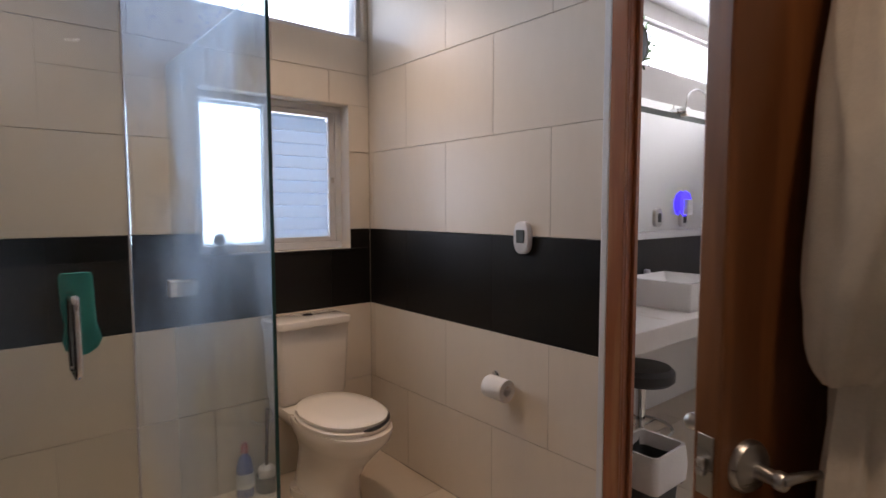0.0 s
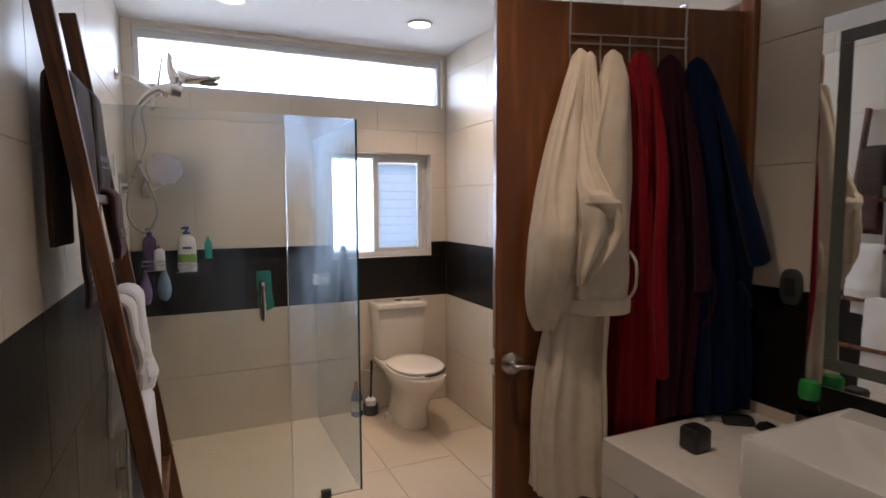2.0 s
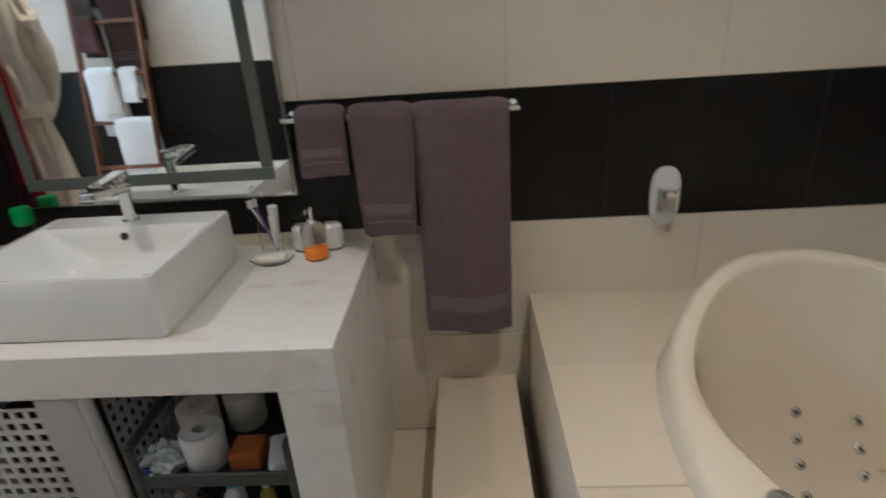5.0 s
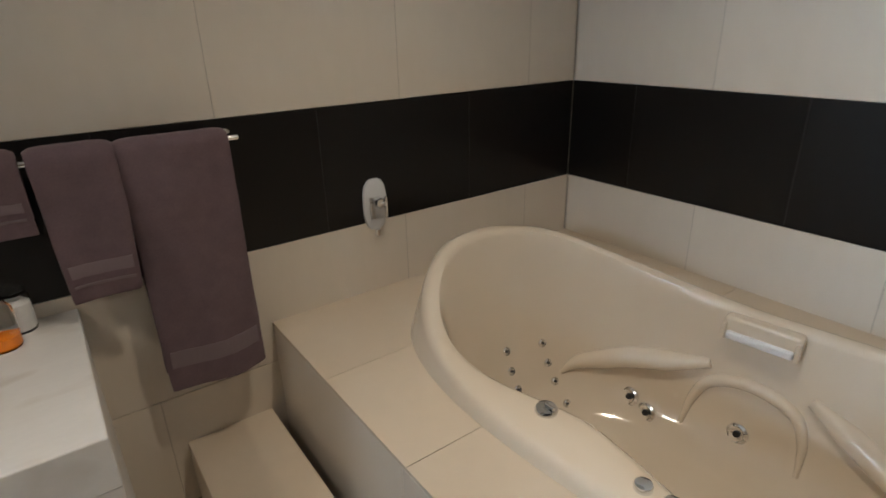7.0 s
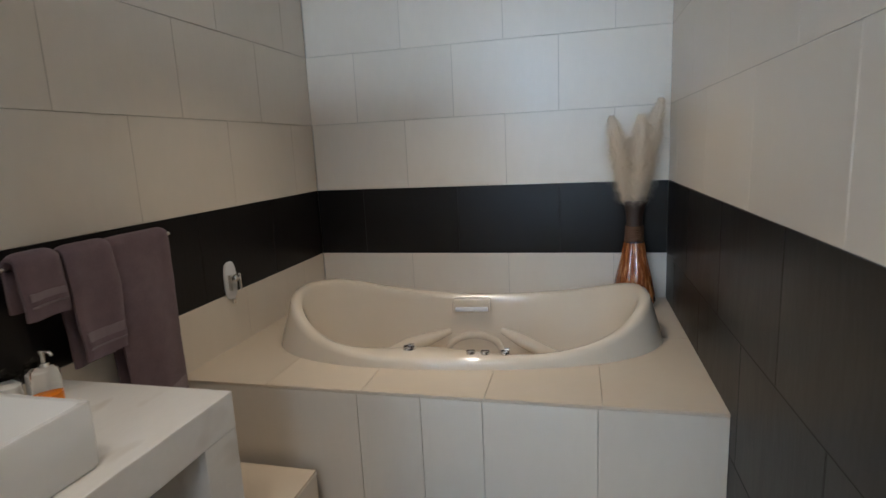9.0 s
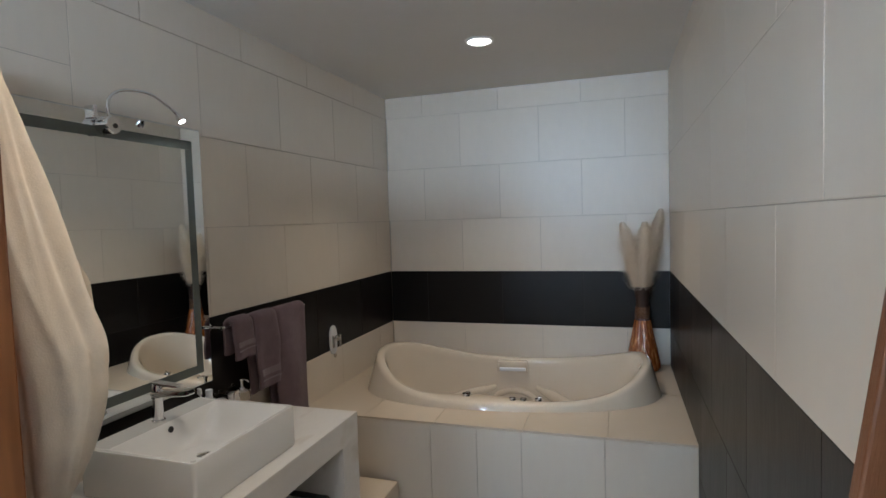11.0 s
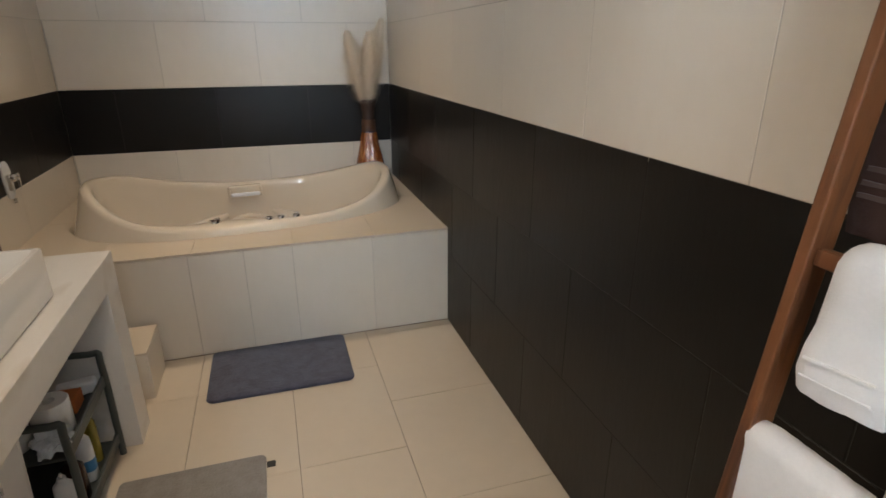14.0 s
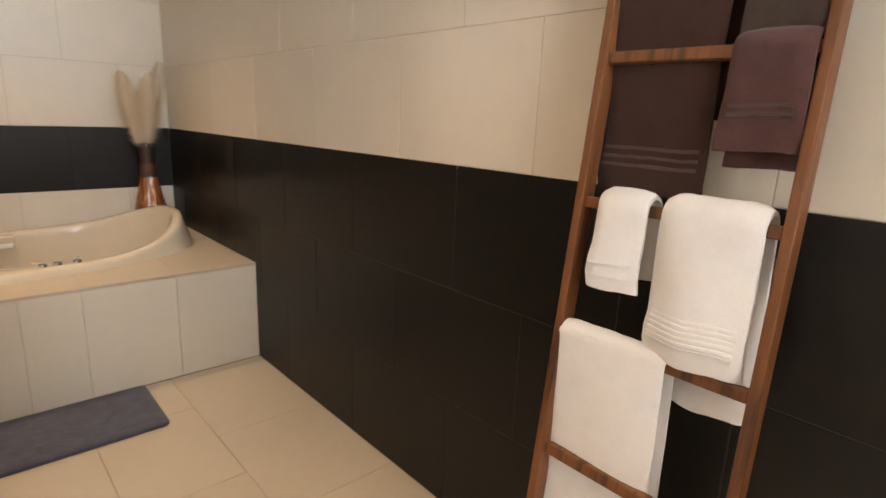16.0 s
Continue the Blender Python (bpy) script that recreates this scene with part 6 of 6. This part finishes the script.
bm = loft([[(x * (1 + 0.05 * noise.noise(Vector((x * 30, y * 30, z * 20)))), y * (1 + 0.05 * noise.noise(Vector((y * 30, x * 30, z * 20 + 9)))), z) for x, y, _ in rrect(-0.132 + k, 0.132 - k, -0.112 + k, 0.112 - k, 0, 0.03)] for z, k in ((0.13, -0.004), (0.20, -0.008), (0.26, -0.002), (0.285, 0.0), (0.285, 0.012), (0.22, 0.016))], cap=False)
part("liner", bm, PAPER, bn, "white plastic liner bag", smooth=True)
wn2 = thing("window_3", "long white clerestory window in the next room", "window", kind="structure")
for a, b, c, d in ((2.5, 4.9, 2.435, 2.46), (2.5, 4.9, 2.17, 2.195)):
    part("window_frame", box(a, b, 4.99, 5.03, c, d, 0.003), ALU, wn2)
pp = part("pane", box(2.5, 4.9, 5.005, 5.011, 2.196, 2.434), FROSTGLASS, wn2)
pp.visible_shadow = False

# ---- tiles: walls, deck and floor ----
PIECES = {}


def piece(name, size, mat, parent, where):
    """One tile of that size with its low corner at where; alike tiles share a mesh."""
    key = (name, mat.name, *[round(s, 4) for s in size])
    if key not in PIECES:
        bm = box(0, size[0], 0, size[1], 0, size[2], 0.0012, 1)
        me = bpy.data.meshes.new(name)
        bm.to_mesh(me)
        bm.free()
        me.materials.append(mat)
        PIECES[key] = me
    ob = new(name, PIECES[key])
    ob.parent = parent
    ob.location = where
    return ob


TW, TH, GAP = 0.594, 0.4, 0.0021


def tile_wall(wall, axis, face, inward, span, phase_a, phase_b, holes, mats, climb=0.0):
    """Rows of running-bond tiles; phase_a is a joint of the even rows, phase_b of the odd ones; mats by row.
    climb: by how much the courses grow along y, a share for each metre up to 3.6 m."""
    for row in range(7):
        z0, z1 = row * TH, min((row + 1) * TH, CEIL)
        ph = phase_a if row % 2 == 0 else phase_b
        k0 = math.floor((span[0] - ph) / TW)
        a = ph + k0 * TW
        while a < span[1]:
            spans = [(max(a, span[0]), min(a + TW, span[1]), z0, z1)]
            for h in holes:
                nxt = []
                for s in spans:
                    if h[1] <= s[0] or h[0] >= s[1] or h[3] <= s[2] or h[2] >= s[3]:
                        nxt.append(s)
                        continue
                    if s[2] < h[2]:
                        nxt.append((s[0], s[1], s[2], h[2]))
                    if s[3] > h[3]:
                        nxt.append((s[0], s[1], h[3], s[3]))
                    lo, hi = max(s[2], h[2]), min(s[3], h[3])
                    if s[0] < h[0]:
                        nxt.append((s[0], h[0], lo, hi))
                    if s[1] > h[1]:
                        nxt.append((h[1], s[1], lo, hi))
                spans = nxt
            for s in spans:
                w, hgt = s[1] - s[0] - GAP, s[3] - s[2] - GAP
                if w < 0.006 or hgt < 0.006:
                    continue
                if axis == "x":
                    size, where = (0.0075, w, hgt), (face if inward < 0 else face - 0.0075, s[0] + GAP / 2, s[2] + GAP / 2)
                else:
                    size, where = (w, 0.0075, hgt), (s[0] + GAP / 2, face if inward < 0 else face - 0.0075, s[2] + GAP / 2)
                if climb:
                    grow = lambda y: 1 + climb * min(y, 3.6)
                    ya, yb = s[0], s[1]
                    slope = (grow(yb) - grow(ya)) / (yb - ya)
                    ob = piece("tile", (0.0075, w, (round(TH * grow((ya + yb) / 2), 3) if row < 6 else CEIL - row * TH * grow(yb)) - GAP), mats[row], wall, (where[0], where[1], row * TH * grow(ya) + GAP / 2))
                    ob.rotation_euler.x = math.atan(slope * (row + 0.5) * TH)
                    continue
                piece("tile", size, mats[row], wall, where)
            a += TW


BAND = (CREAM, CREAM, BLACK, CREAM, CREAM, CREAM, CREAM)
DARK = (BLACK, BLACK, BLACK, CREAM, CREAM, CREAM, CREAM)
tile_wall(wall_west, "x", 0.0, 1, (0.0, W), 2.932, 3.228, [], DARK, 0.0035)
tile_wall(wall_east, "x", V, -1, (0.0, W), 1.149, 1.446, [(DOOR_Y[0] - 0.05, DOOR_Y[1] + 0.088, -0.2, 2.155)], BAND)
tile_wall(wall_south, "y", 0.0, 1, (0.0, V), 0.576, 0.281, [], BAND)
tile_wall(wall_north, "y", W, -1, (0.0, V), 0.65, 0.95, [HIGH_WIN, LOW_WIN], BAND)
for wall, axis, lo, hi, spans, rows in ((wall_west, "x", -0.0076, -0.0012, [(0.001, W - 0.001)], DARK), (wall_east, "x", V + 0.0012, V + 0.0076, [(0.001, DOOR_Y[0] - 0.052), (DOOR_Y[1] + 0.090, W - 0.001)], BAND), (wall_south, "y", -0.0076, -0.0012, [(0.001, V - 0.001)], BAND), (wall_north, "y", W + 0.0012, W + 0.0076, [(0.001, LOW_WIN[0] - 0.001), (LOW_WIN[1] + 0.001, V - 0.001)], BAND)):
    for row in range(6):
        black = rows[row] == BLACK
        low = row * TH + (0.0 if black and rows[row - 1] == BLACK else GAP / 2)
        for a, b in spans:
            if a < b and not (wall == wall_north and row == 5):
                part("joint_filler", box(lo, hi, a, b, low, (row + 1) * TH - GAP / 2) if axis == "x" else box(a, b, lo, hi, low, (row + 1) * TH - GAP / 2), GROUTD if black else GROUT, wall)
# reveals of the two windows
for nm2, (a, b, c, d), dep in (("reveal", HIGH_WIN, 0.03), ("reveal", LOW_WIN, 0.085)):
    part(nm2, box(a, a + 0.003, W + 0.0005, W + dep, c, d), CREAM, wall_north)
    part(nm2, box(b - 0.003, b, W + 0.0005, W + dep, c, d), CREAM, wall_north)
    part(nm2, box(a + 0.003, b - 0.003, W + 0.0005, W + dep, d - 0.003, d), CREAM, wall_north)

dk = thing("tub_deck", "cream-tiled deck round the bathtub", "tub surround", kind="structure")
joints = [0.0, 0.41, 0.81, 1.04, 1.29, V]
for a, b in zip(joints, joints[1:]):
    piece("tile", (b - a - GAP, 0.008, DZ - 0.014), CREAM, dk, (a + GAP / 2, 1.371, 0.001))
EDGE = [tub_edge(2 * math.pi * i / 720, -0.025) for i in range(720)]


def tub_span(x):
    """The lowest and highest y of the tub's opening at x."""
    near_y = [q[1] for q in EDGE if abs(q[0] - x) < 0.012]
    return (min(near_y), max(near_y)) if near_y else (TCY, TCY)


cols = [0.0, 0.395, 0.802, 1.27, 1.672, V]
for a, b in zip(cols, cols[1:]):
    xs = list(np.linspace(a + GAP / 2, b - GAP / 2, 14))
    for front in (True, False):
        bm = bmesh.new()
        prev = None
        for x in xs:
            lo, hi = tub_span(x)
            y0, y1 = (hi + 0.0012, 1.380) if front else (0.0012, lo - 0.0012)
            cur = [bm.verts.new(q) for q in ((x, y0, DZ - 0.010), (x, y1, DZ - 0.010), (x, y1, DZ), (x, y0, DZ))]
            if prev:
                for i in range(4):
                    bm.faces.new((prev[i], prev[(i + 1) % 4], cur[(i + 1) % 4], cur[i]))
            else:
                bm.faces.new(cur)
            prev = cur
        bm.faces.new(prev[::-1])
        part("tile", bm, FLOORT, dk)

xj = [0.0, 0.474, 0.879, 1.286, 1.696, V]
for i, (a, b) in enumerate(zip(xj, xj[1:])):
    ph = 2.335 if i in (1, 2, 3) else 2.635
    y = ph - 0.6 * 3
    while y < W:
        y0, y1 = max(y, 1.381), min(y + 0.6, W - 0.001)
        cuts = [(y0, y1)]
        for s0, s1 in cuts:
            if s1 - s0 > 0.01:
                piece("tile", (b - a - GAP, s1 - s0 - GAP, 0.006), FLOORT, floor, (a + GAP / 2, s0 + GAP / 2, -0.006))
        y += 0.6
for i in range(8):
    for j in range(5):
        x, y = V + 0.065 + i * 0.4, 2.33 + j * 0.6
        if x < 4.88 and y < 4.95:
            piece("tile", (min(0.4, 4.88 - x) - GAP, min(0.6, 4.955 - y) - GAP, 0.006), FLOORT, floor, (x, y, -0.006))
